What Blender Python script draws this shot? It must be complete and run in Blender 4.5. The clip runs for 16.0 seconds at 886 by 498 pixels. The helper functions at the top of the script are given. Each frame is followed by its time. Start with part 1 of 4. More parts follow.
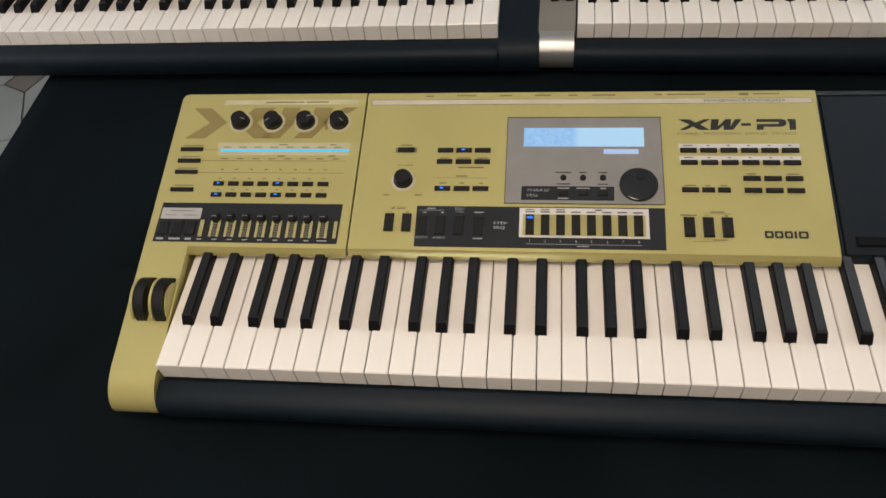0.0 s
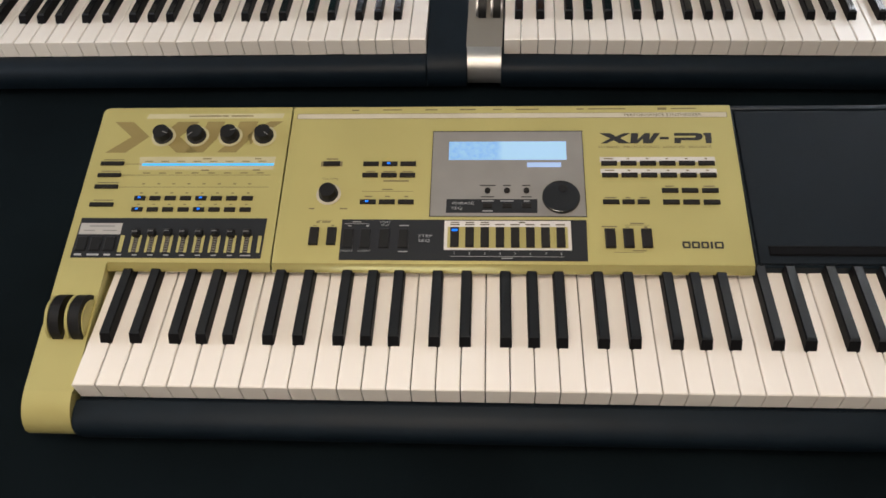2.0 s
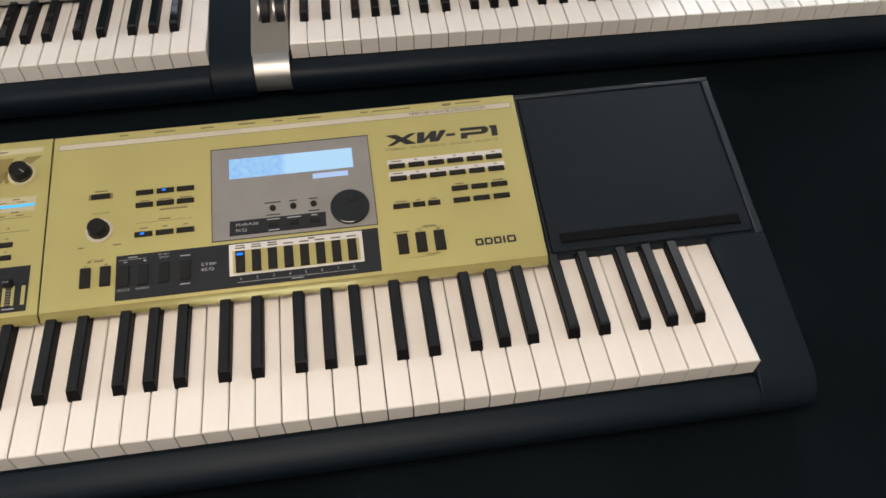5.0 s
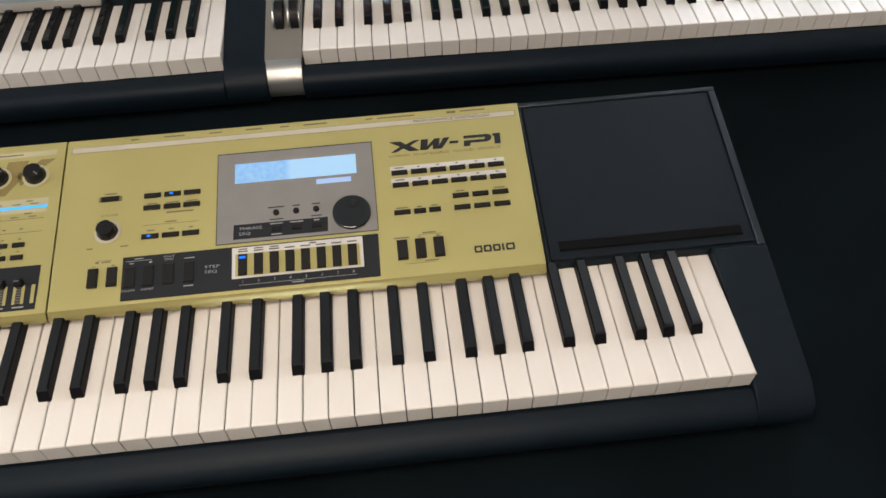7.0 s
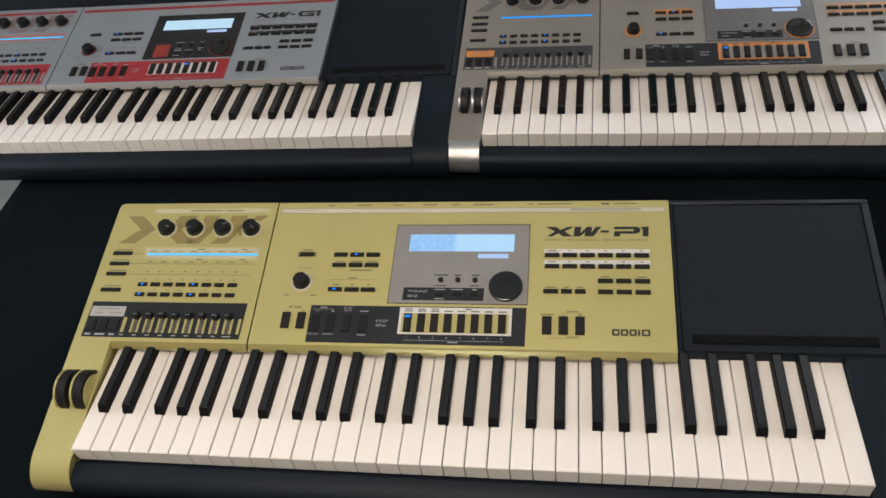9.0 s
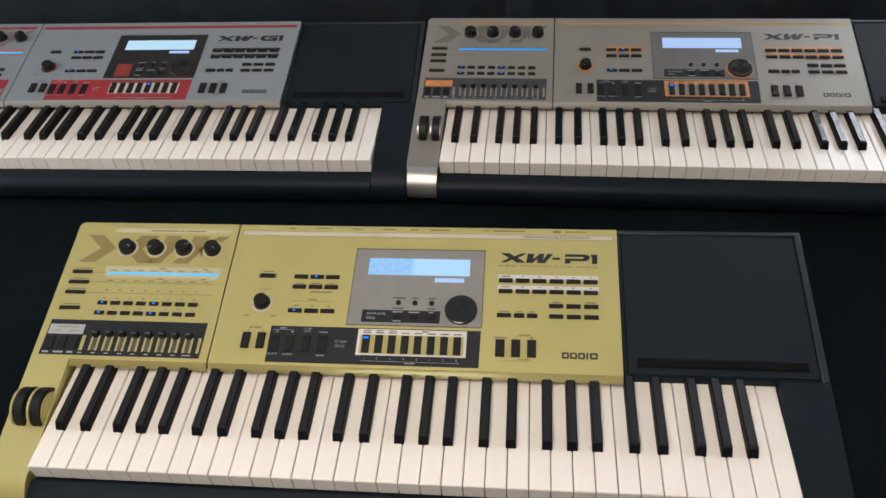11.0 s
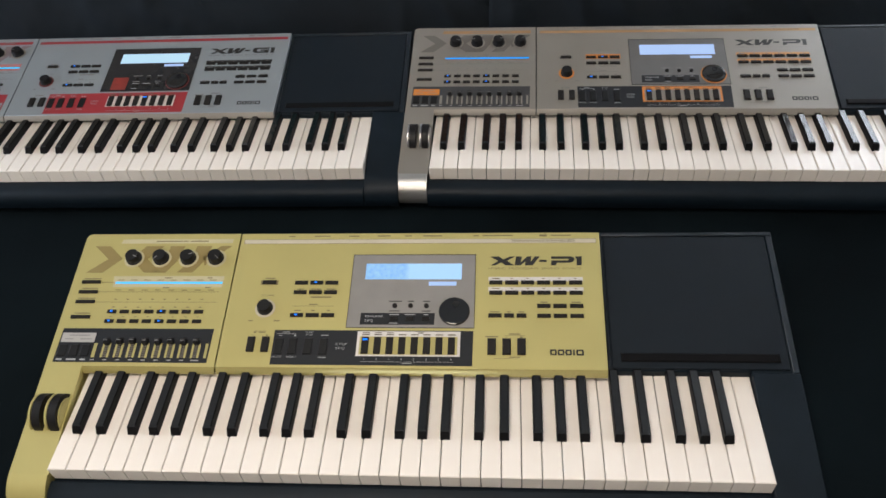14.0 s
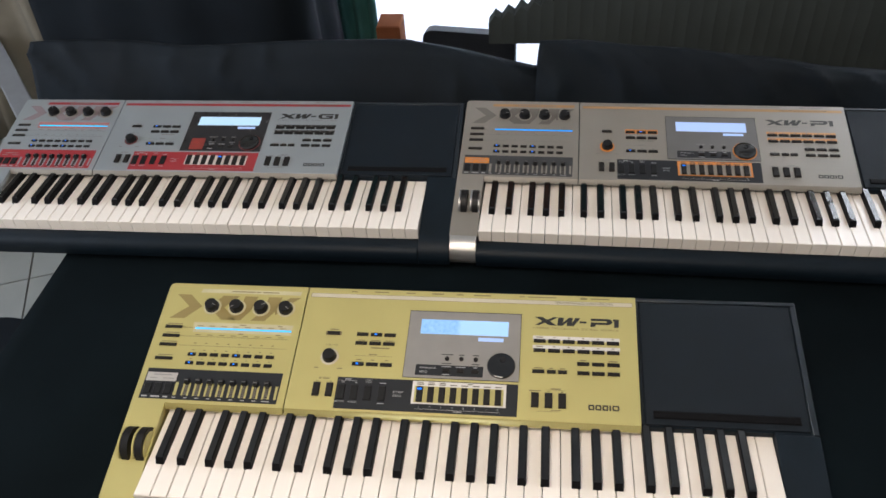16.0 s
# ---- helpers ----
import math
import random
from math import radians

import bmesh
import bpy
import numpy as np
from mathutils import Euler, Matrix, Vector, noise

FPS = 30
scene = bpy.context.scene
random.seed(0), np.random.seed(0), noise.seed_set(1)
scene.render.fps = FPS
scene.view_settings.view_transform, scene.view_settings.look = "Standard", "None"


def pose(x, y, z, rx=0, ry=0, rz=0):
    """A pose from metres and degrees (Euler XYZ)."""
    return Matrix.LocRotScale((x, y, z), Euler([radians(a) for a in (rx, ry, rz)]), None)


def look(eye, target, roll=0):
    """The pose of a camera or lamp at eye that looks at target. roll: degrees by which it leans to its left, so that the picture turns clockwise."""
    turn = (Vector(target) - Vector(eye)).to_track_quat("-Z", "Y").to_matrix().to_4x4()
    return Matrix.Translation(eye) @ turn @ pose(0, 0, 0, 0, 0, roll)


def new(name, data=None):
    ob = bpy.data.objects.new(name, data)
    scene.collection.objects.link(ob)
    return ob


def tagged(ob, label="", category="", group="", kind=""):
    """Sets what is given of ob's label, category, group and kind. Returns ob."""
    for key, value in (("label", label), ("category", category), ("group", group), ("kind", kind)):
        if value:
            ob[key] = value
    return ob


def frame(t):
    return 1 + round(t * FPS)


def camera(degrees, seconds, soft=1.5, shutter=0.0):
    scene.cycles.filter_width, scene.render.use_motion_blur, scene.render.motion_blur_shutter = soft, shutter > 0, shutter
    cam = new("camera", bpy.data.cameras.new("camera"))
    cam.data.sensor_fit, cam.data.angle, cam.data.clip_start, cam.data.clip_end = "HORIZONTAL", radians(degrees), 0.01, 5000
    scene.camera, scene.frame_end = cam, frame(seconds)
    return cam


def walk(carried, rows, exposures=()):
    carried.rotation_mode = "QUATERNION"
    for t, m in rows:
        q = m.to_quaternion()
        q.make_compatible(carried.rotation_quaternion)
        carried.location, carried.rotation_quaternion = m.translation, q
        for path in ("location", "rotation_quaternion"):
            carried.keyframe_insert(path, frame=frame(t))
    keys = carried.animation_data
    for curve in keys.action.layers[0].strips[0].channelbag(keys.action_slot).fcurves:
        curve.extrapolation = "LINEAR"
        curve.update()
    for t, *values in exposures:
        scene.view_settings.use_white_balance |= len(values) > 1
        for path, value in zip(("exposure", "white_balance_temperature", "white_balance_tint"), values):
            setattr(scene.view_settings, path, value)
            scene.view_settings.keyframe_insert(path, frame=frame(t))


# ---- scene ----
cam = camera(57.23, 16.0, soft=1.6)
TOP = 0.74  # height of the instruments' base
PATH = [
    (0.0, 0.4364, -0.3711, 0.7425, 39.58, 4.89, 5.25),
    (0.5, 0.4386, -0.3728, 0.7449, 40.60, 4.62, 5.61),
    (1.0, 0.4437, -0.3759, 0.7436, 41.31, 3.73, 4.98),
    (1.5, 0.4483, -0.3746, 0.7383, 41.07, 2.49, 3.85),
    (2.0, 0.4590, -0.3739, 0.7394, 40.61, 2.37, 2.40),
    (2.5, 0.4630, -0.3693, 0.7386, 39.82, 2.05, 1.04),
    (3.0, 0.4749, -0.3610, 0.7324, 39.66, 1.27, 0.07),
    (3.5, 0.4923, -0.3557, 0.7291, 39.21, 0.44, -2.31),
    (4.0, 0.5144, -0.3504, 0.7287, 38.95, 0.06, -5.39),
    (4.5, 0.5339, -0.3426, 0.7291, 38.86, -0.01, -7.58),
    (5.0, 0.5460, -0.3389, 0.7272, 39.72, -0.01, -8.37),
    (5.2, 0.5489, -0.3373, 0.7268, 39.77, -0.40, -8.55),
    (7.3, 0.5888, -0.3453, 0.7363, 40.01, 2.13, -4.78),
    (7.5, 0.5964, -0.3439, 0.7300, 40.19, 3.60, -2.44),
    (8.0, 0.6196, -0.3469, 0.7383, 40.44, 5.74, 1.68),
    (8.5, 0.6204, -0.3729, 0.8001, 43.41, 5.97, 4.80),
    (9.0, 0.6125, -0.3962, 0.8331, 44.28, 6.44, 6.43),
    (9.2, 0.6244, -0.3938, 0.8359, 45.30, 6.98, 6.86),
    (11.3, 0.5999, -0.4188, 0.8797, 45.45, 2.84, 4.15),
    (11.5, 0.5921, -0.4150, 0.8913, 44.65, 2.74, 3.67),
    (12.0, 0.5938, -0.4242, 0.8938, 44.46, 2.38, 2.84),
    (12.5, 0.5890, -0.4248, 0.8965, 44.27, 2.80, 2.75),
    (13.0, 0.5917, -0.4219, 0.8947, 42.40, 3.30, 3.06),
    (13.5, 0.5964, -0.4367, 0.9041, 43.83, 3.52, 3.20),
    (14.0, 0.6030, -0.4491, 0.9154, 44.98, 3.31, 3.09),
    (14.5, 0.5954, -0.4651, 0.9346, 46.91, 2.99, 3.16),
    (15.0, 0.5941, -0.4767, 0.9738, 46.58, 2.53, 3.94),
    (15.5, 0.5835, -0.4846, 1.0062, 45.49, 2.77, 4.53),
    (16.0, 0.5816, -0.5167, 1.0116, 48.29, 3.33, 5.95),
]
walk(cam, [(t, pose(x, y, z + TOP, rx, ry, rz)) for t, x, y, z, rx, ry, rz in PATH],
     exposures=[(0.0, -0.50, 6350, 12.0), (3.0, -0.45, 6300, 12.0), (5.0, -0.40, 6250, 12.0), (8.0, -0.42, 6150, 11.5), (12.5, -0.38, 6050, 11), (14.0, -0.36, 6050, 11), (16.0, -0.25, 6100, 12)])

# ---- light ----
world = bpy.data.worlds.new("sky")
scene.world = world
world.use_nodes = True
wn = world.node_tree.nodes
sky = wn.new("ShaderNodeTexSky")
sky.sky_type, sky.sun_disc, sky.sun_elevation, sky.sun_rotation = "NISHITA", False, radians(38), radians(20)
wn["Background"].inputs[1].default_value = 0.12
world.node_tree.links.new(sky.outputs[0], wn["Background"].inputs[0])


def area_lamp(name, m, sx, sy, watts, colour):
    d = bpy.data.lights.new(name, "AREA")
    d.shape, d.size, d.size_y, d.energy, d.color = "RECTANGLE", sx, sy, watts, colour
    ob = new(name, d)
    ob.matrix_basis = m
    return ob


area_lamp("french_window_daylight", look((0.33, 2.36, 1.05), (0.33, 0, 1.05)), 1.2, 2.04, 84, (0.93, 0.97, 1.0))
area_lamp("back_window_daylight", look((2.34, 2.43, 1.88), (2.34, 0, 1.88)), 1.16, 1.9, 50, (0.9, 0.95, 1.0))
# cool fill from an unseen west window, added to brighten the left
area_lamp("side_window_daylight", look((-1.90, 0.2, 1.55), (0, 0.2, 1.55)), 1.3, 1.2, 40, (0.88, 0.94, 1.0))
# two unseen ceiling lamps, placed for the warm cast and the cheek highlights
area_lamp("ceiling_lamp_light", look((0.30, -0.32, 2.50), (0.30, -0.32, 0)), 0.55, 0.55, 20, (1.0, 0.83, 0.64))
area_lamp("rear_ceiling_lamp_light", look((0.18, -1.35, 2.50), (0.18, -1.35, 0)), 0.55, 0.55, 21, (1.0, 0.81, 0.60))
# weak front fill, added in an invented door of the south wall
area_lamp("south_door_daylight", look((0.05, -3.22, 1.02), (0.05, 0, 1.02)), 0.86, 1.96, 12, (0.95, 0.93, 0.92))


# ---- materials ----
def mat(name, colour, rough=0.5, metal=0.0, var=0.06, scale=30.0, bump=0.0, bump_scale=400.0, coat=0.0, rvar=0.08, spec=0.5):
    m = bpy.data.materials.new(name)
    m.use_nodes = True
    n, l = m.node_tree.nodes, m.node_tree.links
    b = n["Principled BSDF"]
    b.inputs["Metallic"].default_value = metal
    b.inputs["Coat Weight"].default_value = coat
    b.inputs["Specular IOR Level"].default_value = spec
    tc = n.new("ShaderNodeTexCoord")
    info = n.new("ShaderNodeObjectInfo")
    big = n.new("ShaderNodeTexNoise")
    big.inputs["Scale"].default_value, big.inputs["Detail"].default_value = scale, 5
    fine = n.new("ShaderNodeTexNoise")
    fine.inputs["Scale"].default_value, fine.inputs["Detail"].default_value = bump_scale, 3
    l.new(tc.outputs["Object"], big.inputs["Vector"])
    l.new(tc.outputs["Object"], fine.inputs["Vector"])
    ramp = n.new("ShaderNodeMapRange")
    ramp.inputs[1].default_value, ramp.inputs[2].default_value = 0.3, 0.7
    ramp.inputs[3].default_value, ramp.inputs[4].default_value = 1 - var, 1 + var
    l.new(big.outputs[0], ramp.inputs[0])
    rnd = n.new("ShaderNodeMapRange")
    rnd.inputs[3].default_value, rnd.inputs[4].default_value = 1 - var * 0.5, 1 + var * 0.5
    l.new(info.outputs["Random"], rnd.inputs[0])
    both = n.new("ShaderNodeMath")
    both.operation = "MULTIPLY"
    l.new(ramp.outputs[0], both.inputs[0])
    l.new(rnd.outputs[0], both.inputs[1])
    mul = n.new("ShaderNodeVectorMath")
    mul.operation = "SCALE"
    mul.inputs[0].default_value = colour
    l.new(both.outputs[0], mul.inputs["Scale"])
    l.new(mul.outputs[0], b.inputs["Base Color"])
    rr = n.new("ShaderNodeMapRange")
    rr.inputs[3].default_value, rr.inputs[4].default_value = max(rough - rvar, 0.02), min(rough + rvar, 1)
    l.new(big.outputs[0], rr.inputs[0])
    l.new(rr.outputs[0], b.inputs["Roughness"])
    if bump:
        bp = n.new("ShaderNodeBump")
        bp.inputs["Strength"].default_value, bp.inputs["Distance"].default_value = bump, 0.0005
        l.new(fine.outputs[0], bp.inputs["Height"])
        l.new(bp.outputs[0], b.inputs["Normal"])
    return m


def glow(name, colour, strength):
    m = bpy.data.materials.new(name)
    m.use_nodes = True
    b = m.node_tree.nodes["Principled BSDF"]
    b.inputs["Base Color"].default_value = (*[c * 0.08 for c in colour], 1)
    b.inputs["Roughness"].default_value = 0.3
    b.inputs["Specular IOR Level"].default_value = 0.1
    b.inputs["Emission Color"].default_value = (*colour, 1)
    b.inputs["Emission Strength"].default_value = strength
    return m


def screen_glow(name, colour, ink, strength):
    """A lit display: even backlight with a paler and a busier half."""
    m = glow(name, colour, strength)
    n, l = m.node_tree.nodes, m.node_tree.links
    tc = n.new("ShaderNodeTexCoord")
    sep = n.new("ShaderNodeSeparateXYZ")
    l.new(tc.outputs["Object"], sep.inputs[0])
    step = n.new("ShaderNodeMapRange")
    step.interpolation_type = "SMOOTHSTEP"
    step.inputs[1].default_value, step.inputs[2].default_value = -0.012, -0.004
    step.inputs[3].default_value, step.inputs[4].default_value = 0.95, 0.05
    l.new(sep.outputs[0], step.inputs[0])
    noise_t = n.new("ShaderNodeTexNoise")
    noise_t.inputs["Scale"].default_value, noise_t.inputs["Detail"].default_value = 160, 4
    l.new(tc.outputs["Object"], noise_t.inputs["Vector"])
    busy = n.new("ShaderNodeMath")
    busy.operation = "MULTIPLY"
    l.new(step.outputs[0], busy.inputs[0])
    l.new(noise_t.outputs[0], busy.inputs[1])
    mix = n.new("ShaderNodeMix")
    mix.data_type = "RGBA"
    l.new(busy.outputs[0], mix.inputs["Factor"])
    mix.inputs[6].default_value, mix.inputs[7].default_value = (*colour, 1), (*ink, 1)
    l.new(mix.outputs[2], m.node_tree.nodes["Principled BSDF"].inputs["Emission Color"])
    return m


BLACK = mat("black_plastic", (0.0062, 0.0118, 0.0186), 0.48, bump=0.25, bump_scale=900, var=0.10, spec=0.17)
BLACK_EDGE = mat("satin_black_edge", (0.0066, 0.0122, 0.0190), 0.35, bump=0.2, bump_scale=900, var=0.10, spec=0.5)
CAP = mat("black_textured_plastic", (0.0040, 0.0080, 0.0132), 0.55, bump=0.5, bump_scale=700, var=0.12, spec=0.22)
BUTTON = mat("dark_rubber", (0.011, 0.0095, 0.009), 0.55, var=0.1, spec=0.25)
GLOSS = mat("black_key_plastic", (0.006, 0.007, 0.009), 0.10, spec=0.8, bump=0.9, bump_scale=55, rvar=0.05)
IVORY = mat("white_key_plastic", (0.85, 0.805, 0.75), 0.17, var=0.025, scale=14, rvar=0.06, bump=0.12, bump_scale=60)
GLOSS_SIDE = mat("black_key_side", (0.006, 0.006, 0.007), 0.5, spec=0.06)
KNOB = mat("knob_rubber", (0.006, 0.006, 0.007), 0.5, spec=0.3)
PANEL_DARK = mat("dark_print_panel", (0.014, 0.016, 0.020), 0.45, spec=0.3)
PALE = mat("pale_print", (0.62, 0.60, 0.58), 0.5)
INK = mat("dark_ink", (0.10, 0.085, 0.05), 0.5)
INK_SOFT = mat("soft_ink", (0.19, 0.155, 0.07), 0.5)
INK_BLACK = mat("black_ink", (0.018, 0.018, 0.018), 0.4)
WHITE_INK = mat("white_ink", (0.38, 0.385, 0.40), 0.5)
GREY_INK = mat("grey_ink", (0.22, 0.22, 0.22), 0.5)
GOLD = mat("champagne_gold_paint", (0.490, 0.438, 0.170), 0.40, 0.36, var=0.035, scale=9, bump=0.15, bump_scale=1500)
GOLD_LIP = mat("glossy_gold_edge", (0.492, 0.434, 0.168), 0.20, 0.45, var=0.03, scale=9, coat=0.4)
SILVER_LIP = mat("glossy_silver_edge", (0.27, 0.25, 0.22), 0.42, 0.15, var=0.03, scale=9)
SILVER_SIDE = mat("satin_silver_side", (0.38, 0.385, 0.385), 0.31, 0.68, var=0.03, scale=9, bump=0.1, bump_scale=1500)
GOLD_DARK = mat("darker_gold_print", (0.265, 0.208, 0.075), 0.45, 0.1)
SILVER = mat("warm_silver_paint", (0.288, 0.270, 0.242), 0.36, 0.42, var=0.04, scale=9, bump=0.15, bump_scale=1500)
SILVER_COOL = mat("cool_silver_paint", (0.325, 0.365, 0.395), 0.36, 0.45, var=0.04, scale=9, bump=0.15, bump_scale=1500)
SILVER_DARK = mat("grey_print", (0.22, 0.21, 0.20), 0.45, 0.2)
BEZEL_GREY = mat("grey_display_bezel", (0.27, 0.26, 0.25), 0.35, 0.2)
BEZEL_BLACK = mat("black_display_bezel", (0.02, 0.02, 0.023), 0.25)
ORANGE = mat("orange_print", (0.60, 0.21, 0.035), 0.5)
RED = mat("red_print", (0.29, 0.024, 0.032), 0.45)
DARK_RED = mat("dark_red_print", (0.11, 0.016, 0.016), 0.5)
PAD_RED = mat("rust_red_pad", (0.20, 0.026, 0.018), 0.55, var=0.2, scale=60)
LCD = screen_glow("display_light", (0.50, 0.76, 0.98), (0.16, 0.42, 0.84), 1.15)
LCD_PALE = glow("display_light_pale", (0.52, 0.68, 1.0), 1.05)
CYAN = glow("cyan_light_strip", (0.09, 0.56, 1.0), 1.3)
BLUE = glow("blue_light_strip", (0.0, 0.33, 1.0), 1.35)
LED = glow("blue_led", (0.01, 0.19, 1.0), 2.0)
CLOTH = mat("black_cloth", (0.0038, 0.0069, 0.0090), 0.95, var=0.35, scale=4, bump=0.6, bump_scale=900, rvar=0.03, spec=0.05)
# lighter, bluer copy of CLOTH: haze and window light put into its colour
CLOTH_BACK = mat("haze_lifted_black_cloth", (0.0062, 0.0100, 0.0150), 0.78, var=0.3, scale=5, bump=0.6, bump_scale=900, rvar=0.05, spec=0.2)
PLATE = mat("grey_label_plate", (0.40, 0.39, 0.375), 0.5)
BAND = mat("cream_print", (0.50, 0.46, 0.36), 0.5)
FAINT_ORANGE = mat("faint_orange_print", (0.40, 0.225, 0.10), 0.5)
FAINT = mat("faint_pale_print", (0.50, 0.462, 0.285), 0.5)
WALL = mat("cream_wall_paint", (0.66, 0.60, 0.50), 0.8, var=0.05, scale=3, bump=0.2, bump_scale=80)
CEIL = mat("white_ceiling_paint", (0.76, 0.75, 0.72), 0.85, var=0.03, scale=2)
TILE = mat("white_floor_tile", (0.34, 0.37, 0.37), 0.3, var=0.08, scale=6)
TILE_DOT = mat("taupe_floor_tile", (0.20, 0.185, 0.17), 0.35, var=0.12, scale=12)
GROUT = mat("dark_grout", (0.06, 0.06, 0.055), 0.9)
GREEN = mat("green_curtain_fabric", (0.042, 0.15, 0.14), 0.85, var=0.25, scale=9, bump=0.4, bump_scale=500)
WOOD = mat("reddish_wood", (0.20, 0.065, 0.03), 0.45, var=0.2, scale=7)
BOX_WOOD = mat("matt_orange_wood", (0.30, 0.11, 0.05), 0.85, var=0.15, scale=7, spec=0.1)
GREY_RAIL = mat("blue_grey_painted_wood", (0.27, 0.29, 0.32), 0.6, var=0.06)
WHITE_WOOD = mat("white_painted_wood", (0.62, 0.62, 0.60), 0.45, var=0.05)
DARK_FABRIC = mat("dark_grey_fabric", (0.046, 0.054, 0.053), 0.9, var=0.08, scale=6, bump=0.4, bump_scale=400, spec=0.1)
CHAIR_BLACK = mat("black_leatherette", (0.016, 0.018, 0.021), 0.4, var=0.15, bump=0.3, bump_scale=300)
STEEL = mat("grey_steel", (0.35, 0.35, 0.36), 0.35, 0.9)



def thin_cloth(name, colour, through_share):
    """Fabric that lets daylight glow through it."""
    m = bpy.data.materials.new(name)
    m.use_nodes = True
    n, l = m.node_tree.nodes, m.node_tree.links
    front, back, mix = n.new("ShaderNodeBsdfDiffuse"), n.new("ShaderNodeBsdfTranslucent"), n.new("ShaderNodeMixShader")
    front.inputs[0].default_value = back.inputs[0].default_value = (*colour, 1)
    mix.inputs[0].default_value = through_share
    l.new(front.outputs[0], mix.inputs[1])
    l.new(back.outputs[0], mix.inputs[2])
    l.new(mix.outputs[0], n["Material Output"].inputs[0])
    return m


SHEER = thin_cloth("white_sheer_fabric", (0.80, 0.82, 0.86), 0.45)
BROWN_SHEER = thin_cloth("brown_reflection_fabric", (0.42, 0.20, 0.10), 0.6)
GLASS = bpy.data.materials.new("window_glass")
GLASS.use_nodes = True
gb = GLASS.node_tree.nodes["Principled BSDF"]
gb.inputs["Transmission Weight"].default_value, gb.inputs["Roughness"].default_value = 1.0, 0.0


# ---- mesh builders ----
def mesh(name, verts, faces, material, smooth=False):
    me = bpy.data.meshes.new(name)
    me.from_pydata([tuple(v) for v in verts], [], faces)
    bm = bmesh.new()
    bm.from_mesh(me)
    bmesh.ops.recalc_face_normals(bm, faces=bm.faces)
    bm.to_mesh(me)
    bm.free()
    me.materials.append(material)
    for p in me.polygons:
        p.use_smooth = True
    if not smooth:
        me.set_sharp_from_angle(angle=radians(32))
    return me


PRINTS = {"printed_label", "port_print", "step_marks", "fader_print", "display_print", "phrase_print", "frame_print", "title_print", "plate_print", "printed_line"}


def part(name, me, parent, m=None, label=""):
    ob = new(name, me)
    ob.parent = parent
    if m is not None:
        ob.matrix_basis = m
    return tagged(ob, label, kind="stuff" if name in PRINTS else "")


def box_data(x0, x1, y0, y1, z0, z1, c=0.0):
    """A box whose upper edges, and the upright ones, are chamfered by c."""
    def ring(i, z):
        return [(x0 + i, y0 + i, z), (x1 - i, y0 + i, z), (x1 - i, y1 - i, z), (x0 + i, y1 - i, z)]
    rings = [ring(0, z0), ring(0, z1 - c), ring(c, z1)] if c else [ring(0, z0), ring(0, z1)]
    v = [p for r in rings for p in r]
    f = [(3, 2, 1, 0)]
    for k in range(len(rings) - 1):
        for j in range(4):
            f.append((4 * k + j, 4 * k + (j + 1) % 4, 4 * k + 4 + (j + 1) % 4, 4 * k + 4 + j))
    e = len(v) - 4
    f.append((e, e + 1, e + 2, e + 3))
    return v, f


def join(*datas):
    v, f = [], []
    for dv, df in datas:
        o = len(v)
        v += dv
        f += [tuple(i + o for i in q) for q in df]
    return v, f


def prism_x(profile, x0, x1):
    """A profile of (y, z) drawn out along x."""
    n = len(profile)
    v = [(x0, y, z) for y, z in profile] + [(x1, y, z) for y, z in profile]
    f = [(i, (i + 1) % n, n + (i + 1) % n, n + i) for i in range(n)] + [tuple(range(n)), tuple(range(2 * n - 1, n - 1, -1))]
    return v, f


def slab(outline, z0, z1, c=0.0):
    """An outline of (x, y) with thickness."""
    n = len(outline)
    v = [(x, y, z0) for x, y in outline] + [(x, y, z1) for x, y in outline]
    f = [(i, (i + 1) % n, n + (i + 1) % n, n + i) for i in range(n)] + [tuple(range(n)), tuple(range(2 * n - 1, n - 1, -1))]
    return v, f


def lathe(profile, n=24):
    """A profile of (radius, height) turned round z."""
    v, f = [], []
    for r, z in profile:
        v += [(r * math.cos(2 * math.pi * k / n), r * math.sin(2 * math.pi * k / n), z) for k in range(n)]
    for i in range(len(profile) - 1):
        for k in range(n):
            f.append((i * n + k, i * n + (k + 1) % n, (i + 1) * n + (k + 1) % n, (i + 1) * n + k))
    f.append(tuple(range(n - 1, -1, -1)))
    f.append(tuple(range((len(profile) - 1) * n, len(profile) * n)))
    return v, f


def text_mesh(words, size, material, width=None, shear=0.0):
    """Lettering as a flat mesh, centred; width stretches it."""
    cu = bpy.data.curves.new("lettering", "FONT")
    cu.body, cu.size, cu.align_x, cu.align_y, cu.shear = words, size, "CENTER", "CENTER", shear
    cu.resolution_u = 2
    ob = new("lettering", cu)
    dg = bpy.context.evaluated_depsgraph_get()
    me = bpy.data.meshes.new_from_object(ob.evaluated_get(dg))
    bpy.data.objects.remove(ob)
    bpy.data.curves.remove(cu)
    xs = [v.co.x for v in me.vertices]
    if width and xs:
        k = width / (max(xs) - min(xs))
        for v in me.vertices:
            v.co.x *= k
    me.materials.clear()
    me.materials.append(material)
    return me


# ---- the instruments ----
SLOPE = radians(11.97)
YF, ZF = 0.1592, 0.0926
PANEL = Matrix.Translation((0, YF, ZF)) @ Matrix.Rotation(SLOPE, 4, "X")  # millimetres are given below as metres / 1000
MM = 0.001
KEY_X, KEY_W, KEY_Z, KEY_Y = 0.055, 0.0235, 0.075, 0.020


